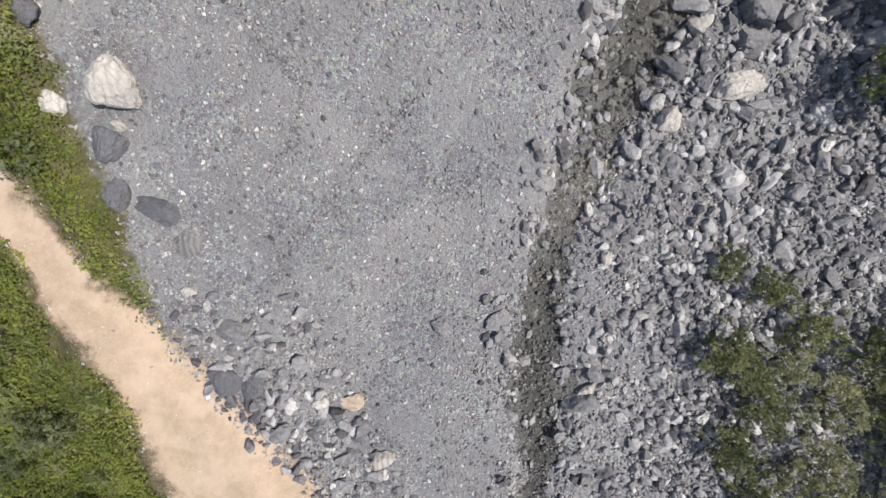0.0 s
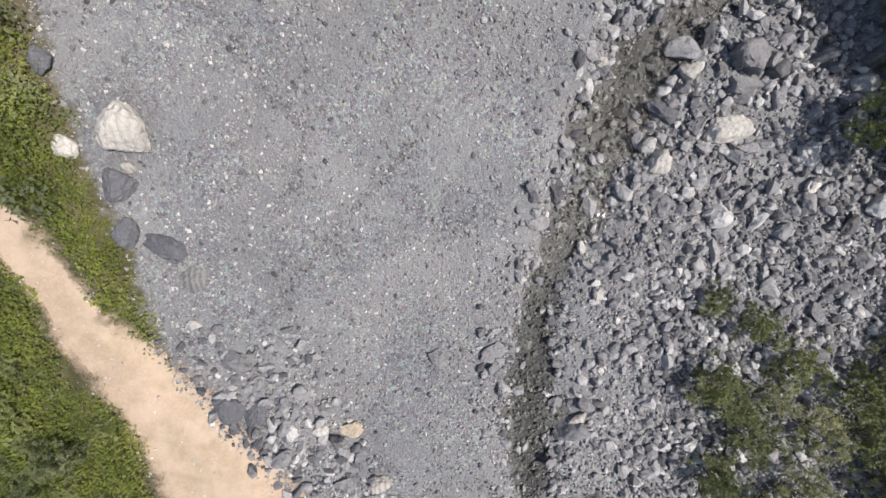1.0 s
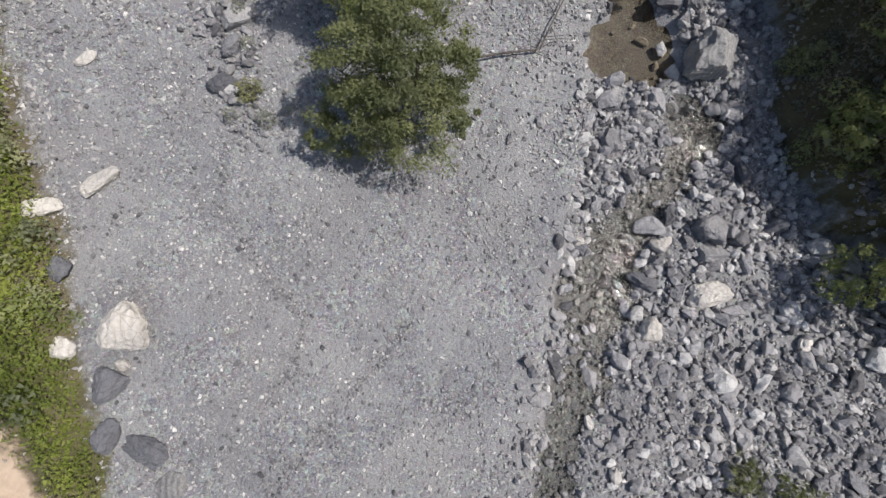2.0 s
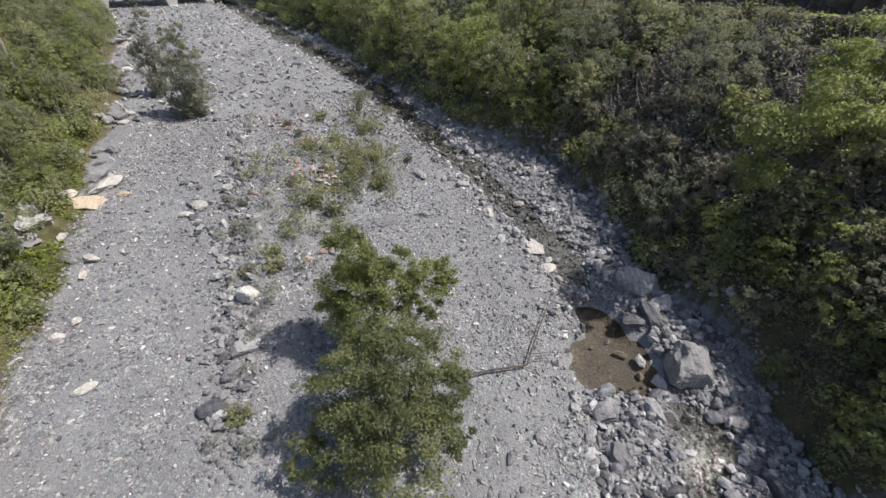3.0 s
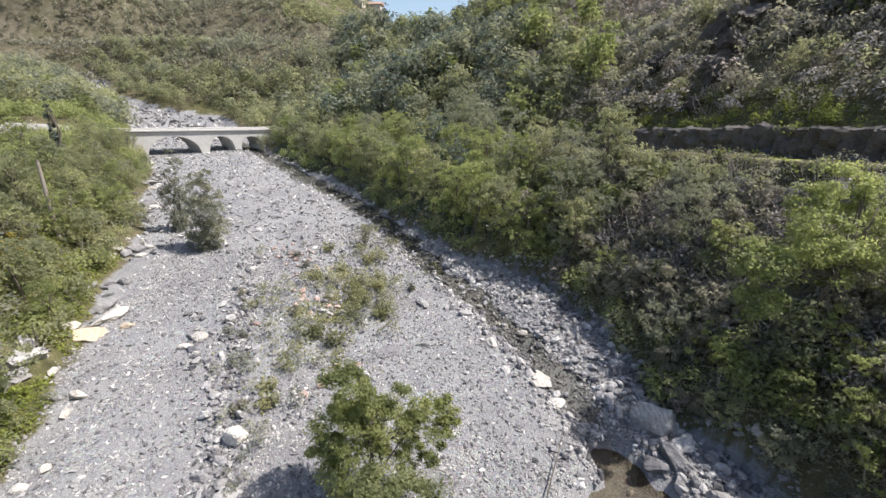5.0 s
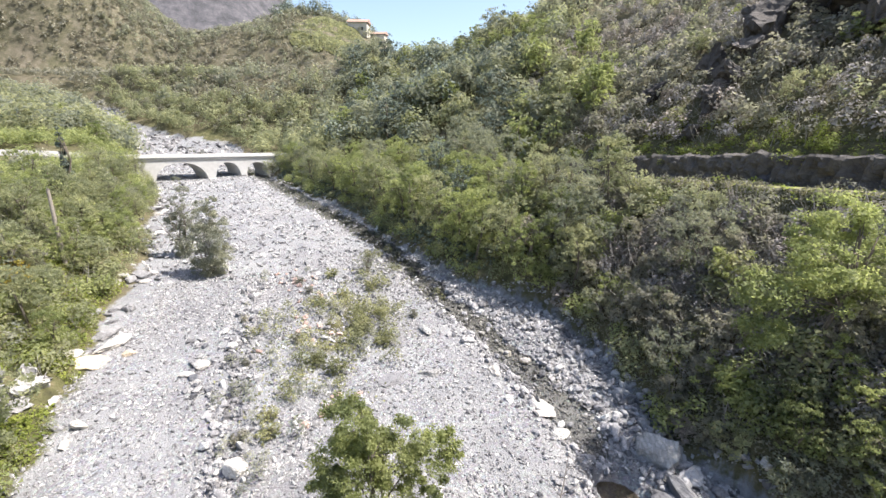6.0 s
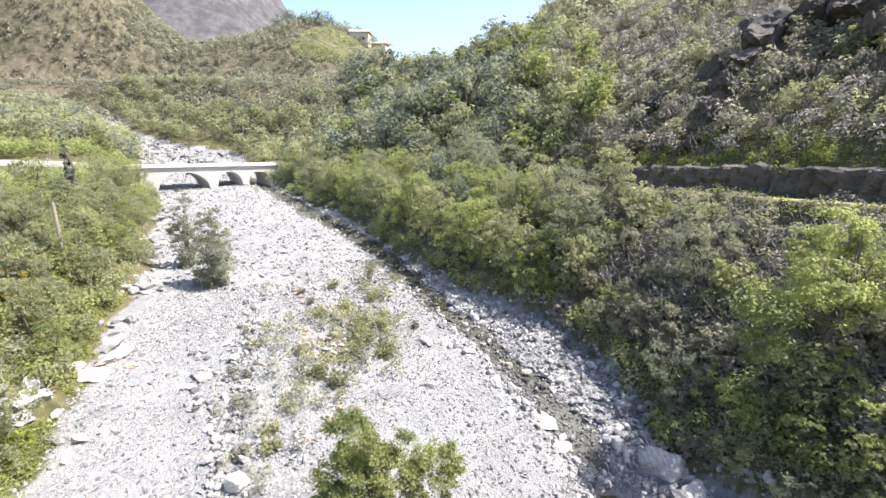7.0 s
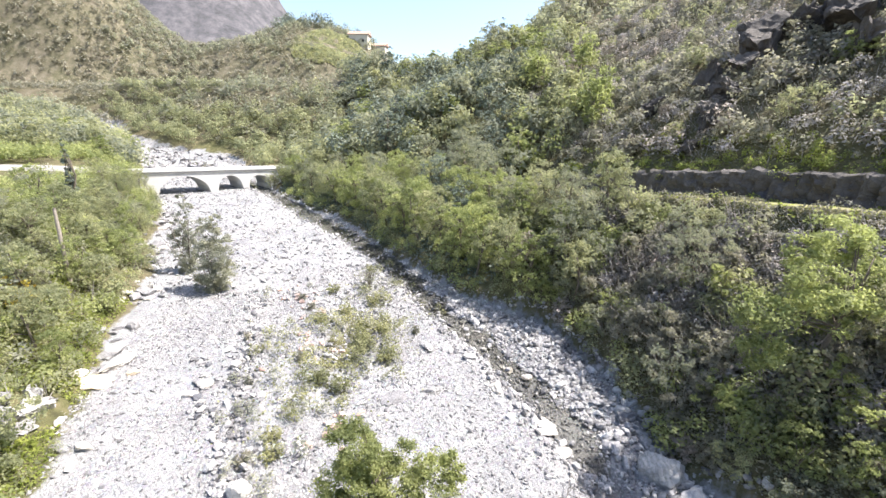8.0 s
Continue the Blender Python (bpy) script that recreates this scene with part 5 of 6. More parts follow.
undergrowth("hillside_heath", 30000, (16, 50, 6, 66), 0.12, 0.8, lambda x, y, dl, dr, tr, u, q: (u > 4.5) & (dr > 0), L_GREY, "grey-green heath over the upper hillside", 6)
undergrowth("verge_grass", 60000, (-2, 30, -6, 64), 0.1, 0.3, lambda x, y, dl, dr, tr, u, q: ((u > 2.2) & (u < 3.3)) | ((u > -0.6) & (u < 0.8)) | ((u > 4.0) & (u < 5.2)), L_GRASS, "grass along the hillside lane", 7)
undergrowth("island_weeds", 70000, (-10, 2, 19, 42), 0.08, 0.3, lambda x, y, dl, dr, tr, u, q: q < np.exp(-(((x + 3.8 - 0.25 * (y - 28)) / 2.6) ** 2 + ((y - 28) / 5.5) ** 2)) * np.clip(0.4 + fbm(x * 0.9, y * 0.9, 3, 9) * 1.4, 0, 1), L_DRY, "yellow-green weeds on the gravel island", 8)


# far woods: crowns too many to count, none on the crags
CRAGS = [(31.0, 41.0, 2.6, (1, 0.8)), (29.0, 40.0, 1.8, (1, 0.8)), (26.8, 39.4, 1.5, (0.8, 1)), (25.3, 38.6, 1.1, (1, 1)), (35.0, 38.5, 2.6, (1, 0.8)), (37.5, 37.5, 2.4, (1, 0.8)), (33.2, 40.2, 1.4, (1, 0.8)), (23.6, 44.0, 1.3, (1, 0.7)), (39.0, 34.5, 2.0, (1, 0.9)), (34.1, 36.6, 2.2, (1, 0.9)), (32.6, 33.4, 1.6, (1, 0.8)), (27.1, 41.6, 1.5, (0.9, 1)), (24.6, 37.6, 1.1, (0.8, 1)), (22.8, 36.6, 0.9, (1, 1)), (20.9, 42.4, 0.9, (1, 0.8))]


def far_woods(name, n, area, lo, hi, ok, mat, label, seed, blades=110):
    r = np.random.default_rng(seed)
    x, y = r.uniform(area[0], area[1], n), r.uniform(area[2], area[3], n)
    dl, dr, ds, tr = zones(x, y)
    u = x - np.interp(y, ROAD[:, 0], ROAD[:, 1])
    sel = ok(x, y, dl, dr, u, r.random(n))
    for cx, cy, cs, _ in CRAGS:
        sel = sel & (np.hypot(x - cx, y - cy) > 0.85 * cs)
    x, y = x[sel], y[sel]
    m = len(x)
    s = r.uniform(lo, hi, m)
    d = r.normal(size=(m, blades, 3))
    d[:, :, 2] = np.abs(d[:, :, 2]) * 1.2 - 0.3
    d /= np.linalg.norm(d, axis=2)[:, :, None]
    lump = r.uniform(0.55, 1.05, (m, blades, 1))
    c = np.stack([x, y, height(x, y) + s * 0.5], 1)
    pos = c[:, None] + d * lump * s[:, None, None] * (0.5, 0.5, 0.62)
    co, fa = leaf_quads(pos.reshape(-1, 3), d.reshape(-1, 3) * 1.2, 1.0, r, 0.6)
    co = (co.reshape(-1, 3, 3) - pos.reshape(-1, 1, 3)) * np.repeat(s * 0.7 / blades**0.5, blades)[:, None, None] + pos.reshape(-1, 1, 3)
    return tagged(new(name, mesh_from(name, co.reshape(-1, 3), fa, mat)), label, "woods", kind="stuff")


def patch(x, y, lo, hi, cell=2.3):
    """True where the ground belongs to patches numbered lo to hi, each a few metres wide."""
    i = np.floor((x + 1.4 * fbm(x * 0.5, y * 0.5, 3, 101)) / cell).astype(np.int64)
    j = np.floor((y + 1.4 * fbm(x * 0.5, y * 0.5, 3, 102)) / cell).astype(np.int64)
    h = hash2(i, j, 9)
    return (h >= lo) & (h < hi)


scrubby = lambda x, y: (y > 10) & (y < 27) & (x < 20)
facing = lambda x, y: (x > -100) | (x + 245 - 0.92 * (y - 225) > -25)
meadow = lambda x, y: ((x + 36) / 18) ** 2 + ((y - 213) / 17) ** 2 + 0.5 * fbm(x * 0.1, y * 0.1, 3, 103) < 1
hill = lambda x, y, dl, dr, u, q: facing(x, y) & ~meadow(x, y) & (np.maximum(dl, dr) > 4) & (q < 0.45 + 0.55 * np.clip(0.5 + fbm(x * 0.02, y * 0.02, 4, 91), 0, 1))
far_woods("spur_light_canopy", 700, (-30, 60, 50, 130), 2.5, 5, lambda x, y, dl, dr, u, q: (dr > 4) & (u > 3) & (x < 8 + 15 * q + 0.2 * (y - 50)), L_WILLOW, "fresh green canopy on the wooded spur", 28)
far_woods("spur_canopy", 700, (-30, 60, 50, 130), 2.5, 5, lambda x, y, dl, dr, u, q: (dr > 4) & (u > 3) & (x < 8 + 15 * q + 0.2 * (y - 50)), L_OAK, "dense green canopy on the wooded spur", 19)
far_woods("far_oak_woods", 1100, (-130, 110, 84, 260), 3, 6.5, lambda x, y, dl, dr, u, q: (dr > 5) & (y > 80) & ((y < 140) | (x > -25)) & (hash2((x // 9).astype(np.int64), (y // 9).astype(np.int64), 3) > 0.25), L_OAK, "green woods on the valley side", 11)
far_woods("far_green_woods", 900, (-140, 90, 84, 240), 2.5, 5.5, lambda x, y, dl, dr, u, q: (np.maximum(dl, dr) > 5) & (y > 84) & ((y < 130) | (x > -15)), L_WILLOW, "bright green woods on the valley side", 12)
far_woods("slope_bushes", 1900, (10, 27, -6, 50), 0.9, 2.2, lambda x, y, dl, dr, u, q: ((q < 0.3) | ~scrubby(x, y)) & (dr > 0.3 + q) & (u < -1.3) & patch(x, y, 0.0, 0.3), L_WILLOW, "leafy bushes covering the steep slope", 23, 150)
far_woods("slope_light_bushes", 1900, (10, 27, -6, 50), 0.8, 1.8, lambda x, y, dl, dr, u, q: ((q < 0.3) | ~scrubby(x, y)) & (dr > 0.3 + q) & (u < -1.2) & patch(x, y, 0.24, 0.46), L_LIGHT, "bright green bushes on the steep slope", 24, 150)
far_woods("slope_heath", 2800, (11, 27, -6, 50), 0.7, 1.6, lambda x, y, dl, dr, u, q: (dr > 1.5 + q) & (u < -1.0) & (scrubby(x, y) & (q < 0.55) | patch(x, y, 0.42, 0.62)), L_GREY, "grey heath bushes on the steep slope", 25, 110)
far_woods("slope_brown_heath", 2600, (12, 27, -6, 46), 0.6, 1.4, lambda x, y, dl, dr, u, q: (dr > 2.5 + q) & (u < -1.0) & (scrubby(x, y) & (q < 0.55) | patch(x, y, 0.76, 0.88)), L_BROWN, "purplish brown heath on the steep slope", 32, 100)
far_woods("slope_lilac_heath", 2800, (12, 27, -6, 50), 0.6, 1.4, lambda x, y, dl, dr, u, q: (dr > 2.0 + q) & (u < -1.0) & (scrubby(x, y) & (q < 0.55) | patch(x, y, 0.6, 0.78)), L_LILAC, "pale lilac-grey heath on the steep slope", 37, 100)
far_woods("upper_lilac_heath", 4200, (18, 62, 6, 96), 0.7, 1.6, lambda x, y, dl, dr, u, q: (u > 4.6 + q) & patch(x, y, 0.3, 0.74, 3.2), L_LILAC, "pale lilac-grey heath on the upper hillside", 38, 84)
far_woods("wall_top_bushes", 2000, (16, 34, 2, 56), 0.35, 0.95, lambda x, y, dl, dr, u, q: (u > 3.5) & (u < 5 + 3 * q), L_GRASS, "yellow-green scrub above the rock cut", 39, 90)
far_woods("spur_pines", 190, (-40, 26, 66, 140), 4.0, 6.4, lambda x, y, dl, dr, u, q: (dr > 9) & (u > 6) & (x < 14 + 0.05 * (y - 66)) & (fbm(x * 0.05, y * 0.05, 3, 97) > -0.15), L_DARK, "dark blue-green pines on the wooded spur", 40, 220)
far_woods("spur_bright_trees", 150, (8, 42, 50, 120), 3.0, 5.5, lambda x, y, dl, dr, u, q: (u > 5) & (np.abs(x - 17 - 0.33 * (y - 55)) < 5), L_LIGHT, "bright yellow-green trees down the hillside gully", 41, 200)
far_woods("road_bushes", 900, (-95, -44, 56, 84), 1.0, 2.8, lambda x, y, dl, dr, u, q: (dl > 1 + q) & (y > np.interp(x, RIVER_ROAD[::-1, 0], RIVER_ROAD[::-1, 1]) + 2.7 + 0.5 * q), L_LIGHT, "green bushes behind the river road", 42, 130)
far_woods("edge_bushes", 5200, (-22, 24, 0, 82), 0.6, 1.7, lambda x, y, dl, dr, u, q: (dr > 0.05) & (dr < 3.2 * q + 0.6) & patch(x, y, 0.0, 0.38, 3.0), L_WILLOW, "dark bushes at the foot of the slope", 33, 170)
far_woods("edge_light_bushes", 5200, (-22, 24, 0, 82), 0.6, 1.7, lambda x, y, dl, dr, u, q: (dr > 0.05) & (dr < 3.2 * q + 0.6) & patch(x, y, 0.33, 0.92, 3.0), L_LIGHT, "bright green bushes at the foot of the slope", 43, 150)
far_woods("left_edge_bushes", 3200, (-46, -8, 1, 72), 0.5, 1.5, lambda x, y, dl, dr, u, q: (dl > 0.1) & (dl < 2.2 * q + 0.3) & off_outcrop(x, y), L_WILLOW, "green bushes along the edge of the bank", 34, 150)
far_woods("bank_bushes", 800, (-46, -11, 2, 72), 0.8, 2.0, lambda x, y, dl, dr, u, q: (dl > 0.1 + 0.8 * q) & off_outcrop(x, y), L_LIGHT, "bright green bushes on the river bank", 26, 150)
far_woods("bank_grey_bushes", 200, (-46, -11, 14, 72), 0.9, 2.0, lambda x, y, dl, dr, u, q: (dl > 1.6 + q) & off_outcrop(x, y), L_WISP, "pale grey-green bushes on the river bank", 27, 130)
isle = lambda x, y, dl, dr, u, q: (fbm(x * 0.45, y * 0.45, 3, 104) > -0.12) & (q < 1.3 * np.exp(-(((x + 3.6 - 0.22 * (y - 28)) / 2.9) ** 2 + ((y - 28.5) / 7.5) ** 2)))
far_woods("island_bushes", 540, (-11, 4, 18, 44), 0.4, 1.05, isle, L_DRY, "low olive bushes on the gravel island", 29, 130)
far_woods("island_grey_bushes", 160, (-11, 4, 18, 44), 0.4, 1.1, isle, L_WISP, "low grey-green bushes on the gravel island", 30, 110)
far_woods("row_weeds", 200, (-13, -3, 10, 34), 0.3, 0.8, lambda x, y, dl, dr, u, q: np.abs(x + 5.4 + 0.24 * (y - 12)) < 1.6 * q, L_WISP, "grey weeds beside the stone row", 31, 90)
far_woods("river_woods", 1500, (-100, -8, 82, 165), 1.8, 4.2, lambda x, y, dl, dr, u, q: (dr > 0.4) & (dr < 14), L_WILLOW, "green willows along the upper river", 22)
far_woods("far_left_woods", 1300, (-130, -44, 20, 150), 2.2, 5, lambda x, y, dl, dr, u, q: (dl > 0.4 + 2 * q) & ((y > 80) | (x < -72)), L_WILLOW, "green woods beside the river road", 13, 80)
far_woods("far_left_oaks", 420, (-130, -44, 66, 150), 3.2, 6.5, lambda x, y, dl, dr, u, q: (dl > 2 + 2 * q) & ((y > 80) | (x < -72)) & patch(x, y, 0.0, 0.55, 8.0), L_OAK, "dark oaks beside the river road", 45, 130)
far_woods("far_scrub", 16000, (-340, 60, 100, 330), 1.0, 2.8, hill, L_HILL, "olive-brown scrub on the far hills", 14, 22)
far_woods("far_heath", 9000, (-340, 90, 100, 330), 1.1, 3.0, hill, L_GREY, "grey-green scrub on the far hills", 15, 34)
far_woods("west_scrub", 9000, (-320, -50, 140, 320), 1.1, 2.8, lambda x, y, dl, dr, u, q: facing(x, y) & (q < 0.4 + np.clip(fbm(x * 0.03, y * 0.03, 3, 92), -0.4, 0.6)), L_HILL, "olive-brown scrub covering the western hill", 35, 28)
far_woods("hill_trees", 1000, (-125, -8, 140, 238), 1.8, 3.8, lambda x, y, dl, dr, u, q: ~meadow(x, y) & (dr > 8) & (fbm(x * 0.04, y * 0.04, 3, 94) > -0.2), L_OAK, "small green trees on the house hill", 47, 46)
far_woods("west_heath", 6000, (-320, -40, 140, 320), 1.1, 2.8, lambda x, y, dl, dr, u, q: facing(x, y) & (q < 0.5), L_GREY, "grey-green scrub covering the western hill", 36, 34)
far_woods("west_bushes", 1500, (-320, -60, 120, 300), 1.8, 4.2, lambda x, y, dl, dr, u, q: (dl > 6) & facing(x, y) & (fbm(x * 0.03, y * 0.03, 3, 93) > 0.12), L_OAK, "dark green bushes on the western hill", 44, 40)
far_woods("upper_scrub", 5600, (16, 62, 8, 96), 0.8, 2.0, lambda x, y, dl, dr, u, q: (u > 4.4 + 1.5 * q) & patch(x, y, 0.0, 0.45, 3.2), L_GREY, "grey-green scrub on the upper hillside", 16, 64)
far_woods("upper_brown_scrub", 4600, (16, 62, 8, 96), 0.7, 1.8, lambda x, y, dl, dr, u, q: (u > 4.4 + 1.5 * q) & patch(x, y, 0.7, 0.9, 3.2), L_BROWN, "brown heath on the upper hillside", 17, 80)
far_woods("upper_green_scrub", 420, (10, 62, 8, 90), 0.9, 2.2, lambda x, y, dl, dr, u, q: (u > 4.4 + 2 * q) & (dr > 4), L_WILLOW, "green bushes on the upper hillside", 18, 90)


far_woods("ridge_scrub", 1500, (40, 140, -10, 160), 1.4, 3.6, lambda x, y, dl, dr, u, q: u > 20, L_GREY, "grey-green scrub along the high ridge", 20, 40)
far_woods("hilltop_trees", 150, (-78, 6, 224, 268), 4, 7.5, lambda x, y, dl, dr, u, q: ((x < -42) & (x > -66)) | (y > 250), L_DARK, "dark trees on the hilltop", 21, 140)
undergrowth("meadow", 36000, (-58, -14, 192, 236), 0.4, 0.4, lambda x, y, dl, dr, tr, u, q: meadow(x, y), L_WILLOW, "sunny green meadow below the farmhouse", 9)


def scrub_twigs(n, area, ok, tall, seed, label):
    """Bare stems that stand out of the heath."""
    r = np.random.default_rng(seed)
    x, y = r.uniform(area[0], area[1], n), r.uniform(area[2], area[3], n)
    dl, dr, ds, tr = zones(x, y)
    u = x - np.interp(y, ROAD[:, 0], ROAD[:, 1])
    sel = ok(x, y, dl, dr, u) & (fbm(x * 0.5, y * 0.5, 3, seed) > 0)
    x, y = x[sel], y[sel]
    m = len(x)
    foot = np.stack([x, y, height(x, y) - 0.1], 1)
    tip = foot + np.stack([r.normal(0, 0.35, m), r.normal(0, 0.35, m), r.uniform(0.5, 1.0, m)], 1) * tall
    mid = (foot + tip) / 2 + r.normal(0, 0.06, (m, 3)) * tall
    ring = np.array([(1, 0, 0), (-0.5, 0.87, 0), (-0.5, -0.87, 0)])
    rad = r.uniform(0.012, 0.034, m)[:, None, None]
    co = np.concatenate([foot[:, None] + ring * rad, mid[:, None] + ring * rad * 0.7, tip[:, None] + ring * rad * 0.2], 1)
    quad = np.array([(i * 3 + k, i * 3 + (k + 1) % 3, i * 3 + 3 + (k + 1) % 3, i * 3 + 3 + k) for i in range(2) for k in range(3)])
    me = mesh_from("twigs", co.reshape(-1, 3), (quad[None] + 9 * np.arange(m)[:, None, None]).reshape(-1, 4), M_TWIG)
    return tagged(new("twigs", me), label, "twigs", kind="stuff")


scrub_twigs(20000, (11, 27, 0, 50), lambda x, y, dl, dr, u: (dr > 0.8) & (u < -0.8), 2.0, 48, "bare grey stems in the slope scrub")
scrub_twigs(6000, (18, 50, 8, 70), lambda x, y, dl, dr, u: (dr > 2) & (u > 4.6), 1.6, 49, "bare grey stems in the hillside heath")
scrub_twigs(2600, (-34, -12, 12, 60), lambda x, y, dl, dr, u: dl > 0.8, 1.8, 50, "bare grey stems in the bank scrub")


def crag(x, y, s, seed, squash):
    ob = boulder(x, y, s, M_CRAG, "dark jagged crag on the hillside", seed, squash, 1.2, seed * 31, 0.25, ICO4, 0.75, 0.42)
    ob.name = "crag"
    return tagged(ob, category="crag", group="crags of the hillside")


for k, (x, y, s, squash) in enumerate(CRAGS):
    crag(x, y, s, 1700 + k, squash)


def rock_face():
    """Sheer broken rock in the cut above the lane: one rugged sheet with cracks and ledges."""
    ys = np.arange(3.0, 54.0, 0.14)
    v = np.linspace(0, 1, 17)
    gy, gv = np.meshgrid(ys, v, indexing="ij")
    xo = np.interp(gy, ROAD[:, 0], ROAD[:, 1]) + 3.2
    zo = np.interp(gy, ROAD[:, 0], ROAD[:, 2])
    top = height(xo + 1.0, gy) - 0.05 + 0.28 * fbm(gy * 1.7, gy * 0.3, 3, 89)
    fade = smooth(54, 47, gy)
    z = zo - 0.3 + (top - zo + 0.3) * gv
    step = np.floor(vnoise(gy * 0.9, z * 0.5, 83) * 5) / 5
    crack = np.abs(fbm(gy * 1.3, z * 0.45, 4, 84))
    ribs = np.abs(fbm(gy * 2.4, z * 0.25, 3, 88))
    x = xo - 0.25 + 0.12 * gv + 0.35 * smooth(0.92, 1.0, gv) - 0.22 * step + 0.4 * crack + 0.7 * ribs + 0.4 * fbm(gy * 2.6, z * 2.2, 4, 85) + (1 - fade) * 0.8
    me = mesh_from("rock_face", np.stack([x, gy, z], -1).reshape(-1, 3), grid_faces(len(ys), len(v)), M_CRAG)
    return tagged(new("rock_face", me), "dark sheer rock cut above the lane", "rock face", kind="structure")


rock_face()


# ---- the bridge and its road ----
def arch_bridge():
    """Two-arched concrete bridge: a slab wall with arched openings, a deck and kerbs."""
    root = thing("arch_bridge", "pale concrete road bridge with low arches", "bridge")
    length, width = 24.0, 4.4
    spans = [(-7.9, -0.45, 3.3), (0.45, 4.3, 2.4), (5.2, 8.6, 1.6)]
    bm = bmesh.new()
    us = sorted({-12.0, 12.0, *[round(a + (b - a) * k / 16, 4) for a, b, _ in spans for k in range(17)]})

    def soffit(u):
        for a, b, rise in spans:
            if a < u < b:
                q = (u - (a + b) / 2) / ((b - a) / 2)
                return -0.8 - (3.5 - rise) * 0.12 - rise * (1 - math.sqrt(max(0.0, 1 - abs(q) ** 2.2)))
        return -4.6

    for u0, u1 in zip(us, us[1:]):
        m = (u0 + u1) / 2
        inside = any(a < m < b for a, b, _ in spans)
        z0 = soffit(u0) if inside and soffit(u0) > -4.5 else (-4.6 if not inside else soffit(u0 + 1e-3))
        z1 = soffit(u1) if inside and soffit(u1) > -4.5 else (-4.6 if not inside else soffit(u1 - 1e-3))
        k = -0.3 * width  # the arches cross at a skew
        v = [bm.verts.new(p) for p in ((u0, -width / 2, z0), (u1, -width / 2, z1), (u1, -width / 2, -0.35), (u0, -width / 2, -0.35), (u0 + k, width / 2, z0), (u1 + k, width / 2, z1), (u1 + k, width / 2, -0.35), (u0 + k, width / 2, -0.35))]
        for f in ((0, 1, 2, 3), (5, 4, 7, 6), (1, 0, 4, 5), (3, 2, 6, 7), (0, 3, 7, 4), (2, 1, 5, 6)):
            bm.faces.new([v[i] for i in f])
    bmesh.ops.remove_doubles(bm, verts=bm.verts, dist=0.002)
    me = bpy.data.meshes.new("arch_wall")
    bm.to_mesh(me)
    bm.free()
    me.materials.append(M_CONCRETE)
    part("arch_wall", me, root)
    deck = part("deck", box_mesh("deck", (length + 4, width + 0.3, 0.3), M_ASPHALT, 0.03), root, "worn grey road deck")
    deck.location = (0, 0, -0.2)
    for s in (-1, 1):
        kerb = part("kerb", box_mesh("kerb", (length + 4, 0.25, 0.22), M_CONCRETE, 0.03), root)
        kerb.location = (0, s * (width / 2 + 0.1), 0.03)
    for u in (0.0, 4.75):
        foot = part("pier_foot", box_mesh("pier_foot", (1.2, width + 0.5, 1.0), M_CONCRETE, 0.08), root)
        foot.location = (u, 0, -3.9)
    root.matrix_basis = pose(-33.0, 75.4, 9.3, 0, 0, 31)
    return root


arch_bridge()


def road_strip(name, pts, half, mat, label):
    pts = np.array(pts, float)
    seg = np.append(0, np.cumsum(np.hypot(*np.diff(pts[:, :2], axis=0).T)))
    q = np.arange(0, seg[-1], 1.0)
    p = np.stack([np.interp(q, seg, pts[:, k]) for k in range(3)], 1)
    for _ in range(3):
        p[1:-1] = (p[:-2] + 2 * p[1:-1] + p[2:]) / 4
    d = np.gradient(p[:, :2], axis=0)
    d /= np.linalg.norm(d, axis=1)[:, None]
    nrm = np.stack([-d[:, 1], d[:, 0]], 1)
    co = []
    for k, drop in ((-1.15, -0.5), (-1, 0.0), (-0.4, 0.05), (0.4, 0.05), (1, 0.0), (1.15, -0.5)):
        co.append(np.column_stack([p[:, :2] + nrm * half * k, p[:, 2] + drop]))
    me = mesh_from(name, np.stack(co, 1).reshape(-1, 3), grid_faces(len(p), 6), mat, True)
    return tagged(new(name, me), label, "road", kind="structure")


road_strip("road", [(x, y, max(9.15, float(height(x, y)) + 0.3)) for x, y in RIVER_ROAD[::-1]], 2.1, M_ASPHALT, "pale narrow road leading to the bridge")
lane = [(x + 1.5, y, z + 0.12) for y, x, z in ROAD if y >= -40][::-1]
road_strip("lane", [(-20.6, 81.5, 9.05)] + lane[1:], 1.0, M_LANE, "narrow lane along the hillside")


# ---- pole, dead branch, house ----
def utility_pole():
    root = thing("utility_pole", "weathered wooden pole among the bank trees", "pole")
    part("post", joined("post", [tube([(0, 0, -1), (0, 0, 2.5), (0.02, 0, 5.1)], [0.15, 0.13, 0.1], 10)], M_POLE), root)
    part("cap", joined("cap", [tube([(0.02, 0, 5.1), (0.02, 0, 5.2)], [0.11, 0.02], 10)], M_DEAD), root)
    root.location = (-23.5, 31.7, float(height(-23.5, 31.7)))
    return root


utility_pole()


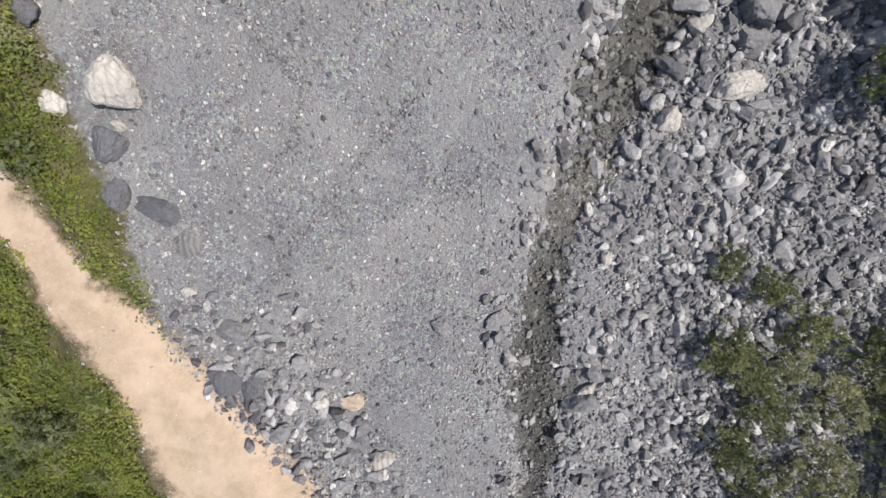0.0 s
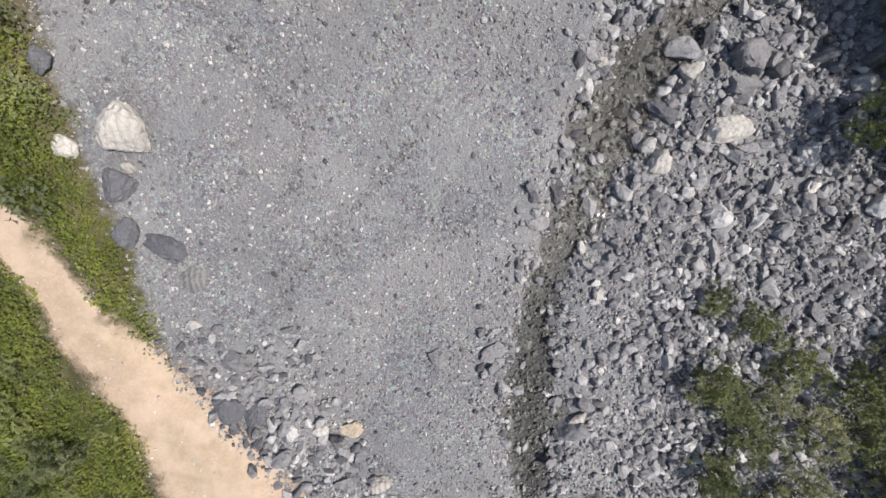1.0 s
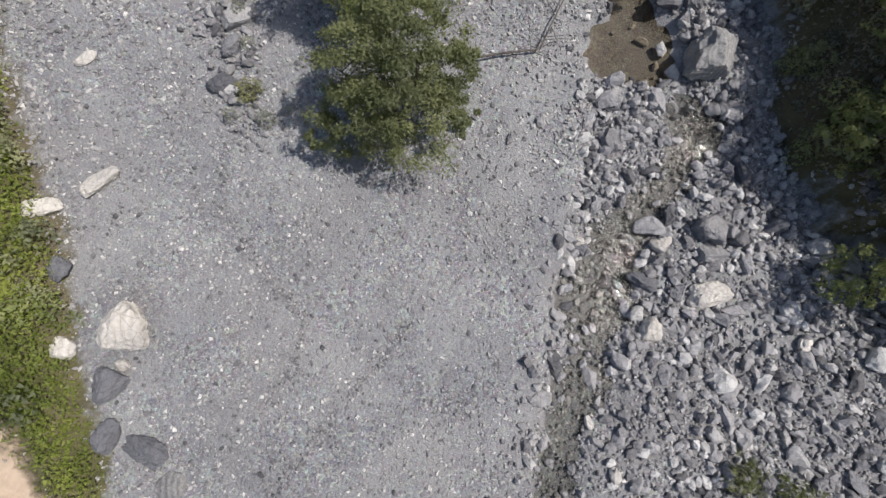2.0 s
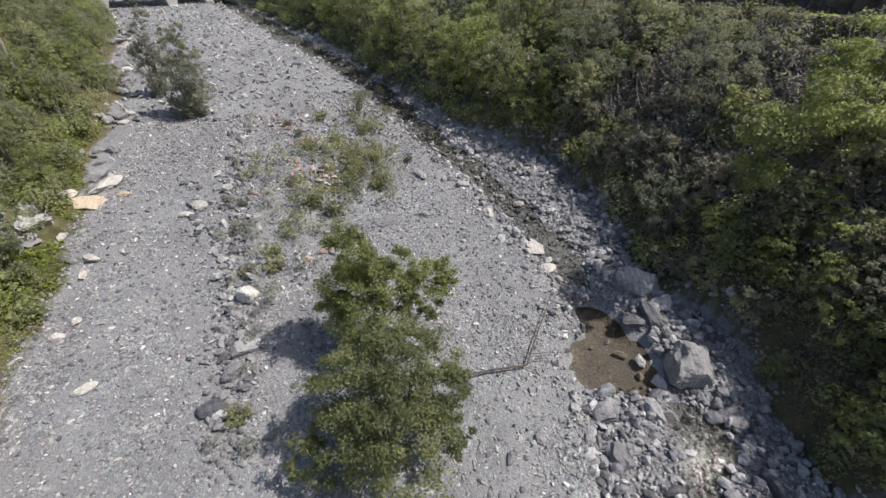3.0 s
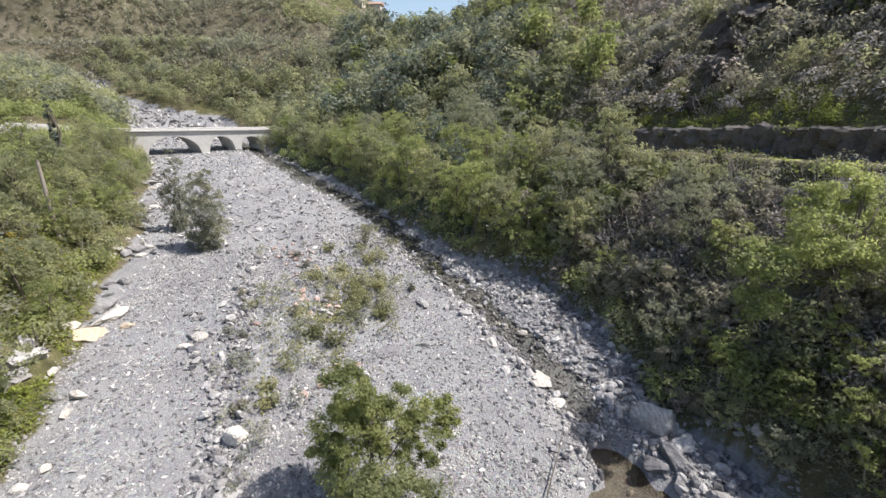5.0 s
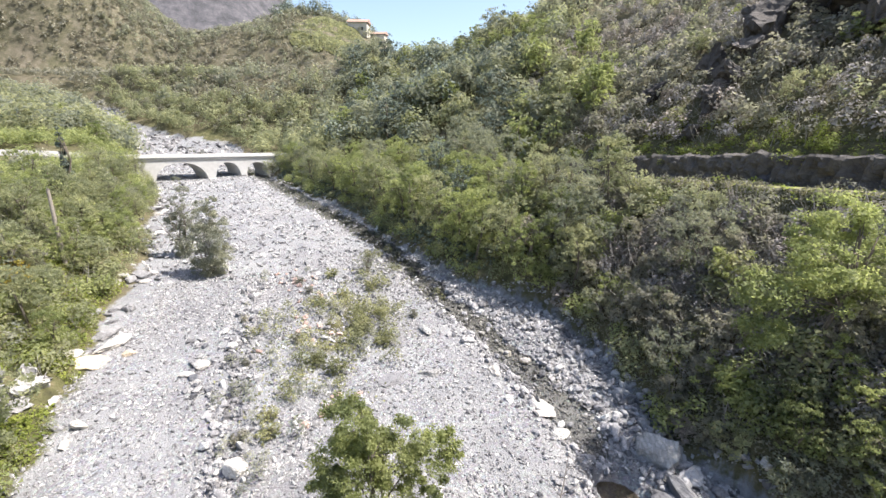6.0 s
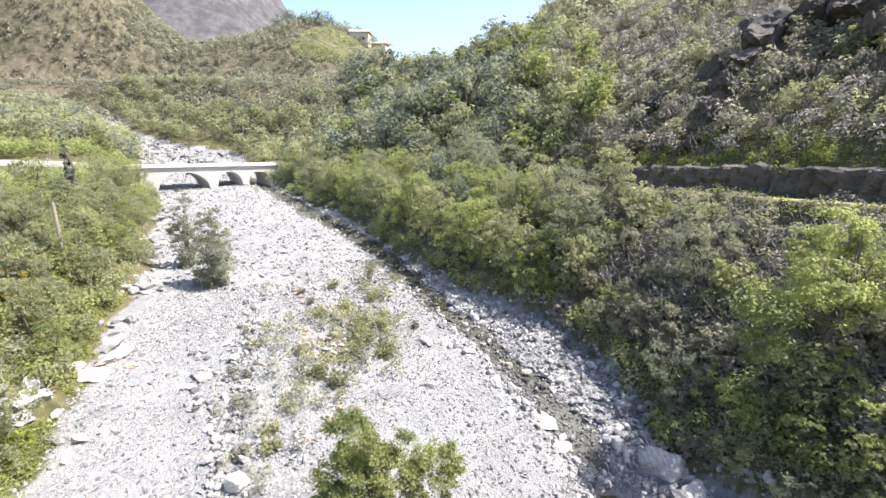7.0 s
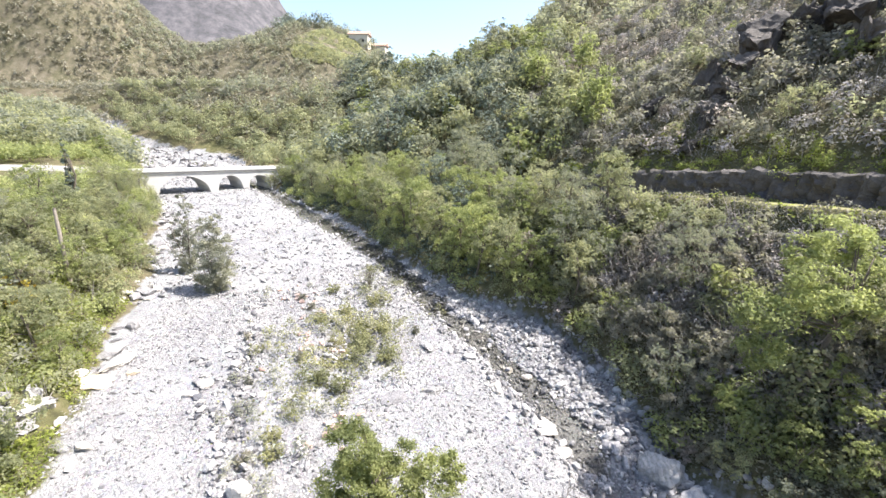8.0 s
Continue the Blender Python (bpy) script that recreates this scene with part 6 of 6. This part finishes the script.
def dead_branch():
    r = np.random.default_rng(3)
    root = thing("dead_branch", "bare forked dead branch lying on the gravel", "branch")
    pts = [(2.2, 12.4, 0.25), (3.5, 12.7, 0.2), (4.9, 12.85, 0.22), (5.6, 14.2, 0.25), (6.5, 15.8, 0.3), (7.2, 17.2, 0.4)]
    p = np.array([(x, y, float(height(x, y)) + z) for x, y, z in pts])
    o = p[0].copy()
    part("bough", joined("bough", [tube(p - o, [0.045, 0.042, 0.038, 0.028, 0.02, 0.008], 7)], M_DEAD), root)
    for a, b in zip(p, p[1:]):
        for _ in range(6):
            q = a + (b - a) * r.random() - o
            d = np.append(r.normal(0, 1, 2), 0.25)
            d /= np.linalg.norm(d)
            e = q + d * r.uniform(0.6, 1.8)
            part("twig", joined("twig", [tube([q, (q + e) / 2 + (0, 0, 0.08), e], [0.014, 0.009, 0.003], 4)], M_DEAD), root)
    root.location = o
    return root


dead_branch()


def driftwood_log():
    """A short bleached log among the stones, with the stub of a limb."""
    root = thing("driftwood_log", "short bleached driftwood log among river stones", "log")
    p = np.array([(x, y, float(height(x, y)) + 0.1) for x, y in [(11.7, -7.75), (12.0, -7.8), (12.35, -7.93), (12.75, -8.0)]])
    part("trunk", joined("trunk", [tube(p - p[0], [0.05, 0.085, 0.075, 0.03], 9)], M_DEAD), root)
    q = p[2] - p[0]
    part("limb", joined("limb", [tube([q, q + (0.12, 0.16, 0.05), q + (0.18, 0.34, 0.04)], [0.04, 0.03, 0.012], 6)], M_DEAD), root)
    root.location = p[0]


driftwood_log()


def farmhouse(x, y, wide, deep, tall, turn, label):
    root = thing("house", label, "house")
    z = float(height(x, y))
    wall = part("wall", box_mesh("wall", (wide, deep, tall + 2), M_PLASTER, 0.03), root)
    wall.location = (0, 0, tall / 2 - 1)
    bm = bmesh.new()
    e = 0.6
    v = [bm.verts.new(p) for p in ((-wide / 2 - e, -deep / 2 - e, tall), (wide / 2 + e, -deep / 2 - e, tall), (wide / 2 + e, deep / 2 + e, tall), (-wide / 2 - e, deep / 2 + e, tall), (-wide / 2 - e, 0, tall + deep * 0.28), (wide / 2 + e, 0, tall + deep * 0.28))]
    for f in ((0, 1, 5, 4), (2, 3, 4, 5), (1, 2, 5), (3, 0, 4), (3, 2, 1, 0)):
        bm.faces.new([v[i] for i in f])
    me = bpy.data.meshes.new("roof")
    bm.to_mesh(me)
    bm.free()
    me.materials.append(M_ROOF)
    part("roof", me, root, "terracotta tiled roof")
    pane = box_mesh("window", (1.0, 0.12, 1.3), M_GLASS, 0.0)
    n = max(2, int(wide / 3.2))
    for k in range(n):
        for lev in range(max(1, int(tall / 3))):
            w = part("window", pane, root, "dark window")
            w.location = (-wide / 2 + (k + 0.5) * wide / n, -deep / 2 - 0.02, 1.7 + lev * 2.9)
    root.matrix_basis = pose(x, y, z - 1.6, 0, 0, turn)
    return root


farmhouse(-25.5, 227, 9, 6.5, 4.4, -8, "cream farmhouse with terracotta roof on the hill")
farmhouse(-17.2, 236, 8, 5.5, 4.6, -14, "cream house wing with terracotta roof on the hill")

# what was never planted is taken away
for t in TREES + WOODS + SHRUBS:
    if t.name not in USED:
        for o in (*t.children_recursive, t):
            bpy.data.objects.remove(o)
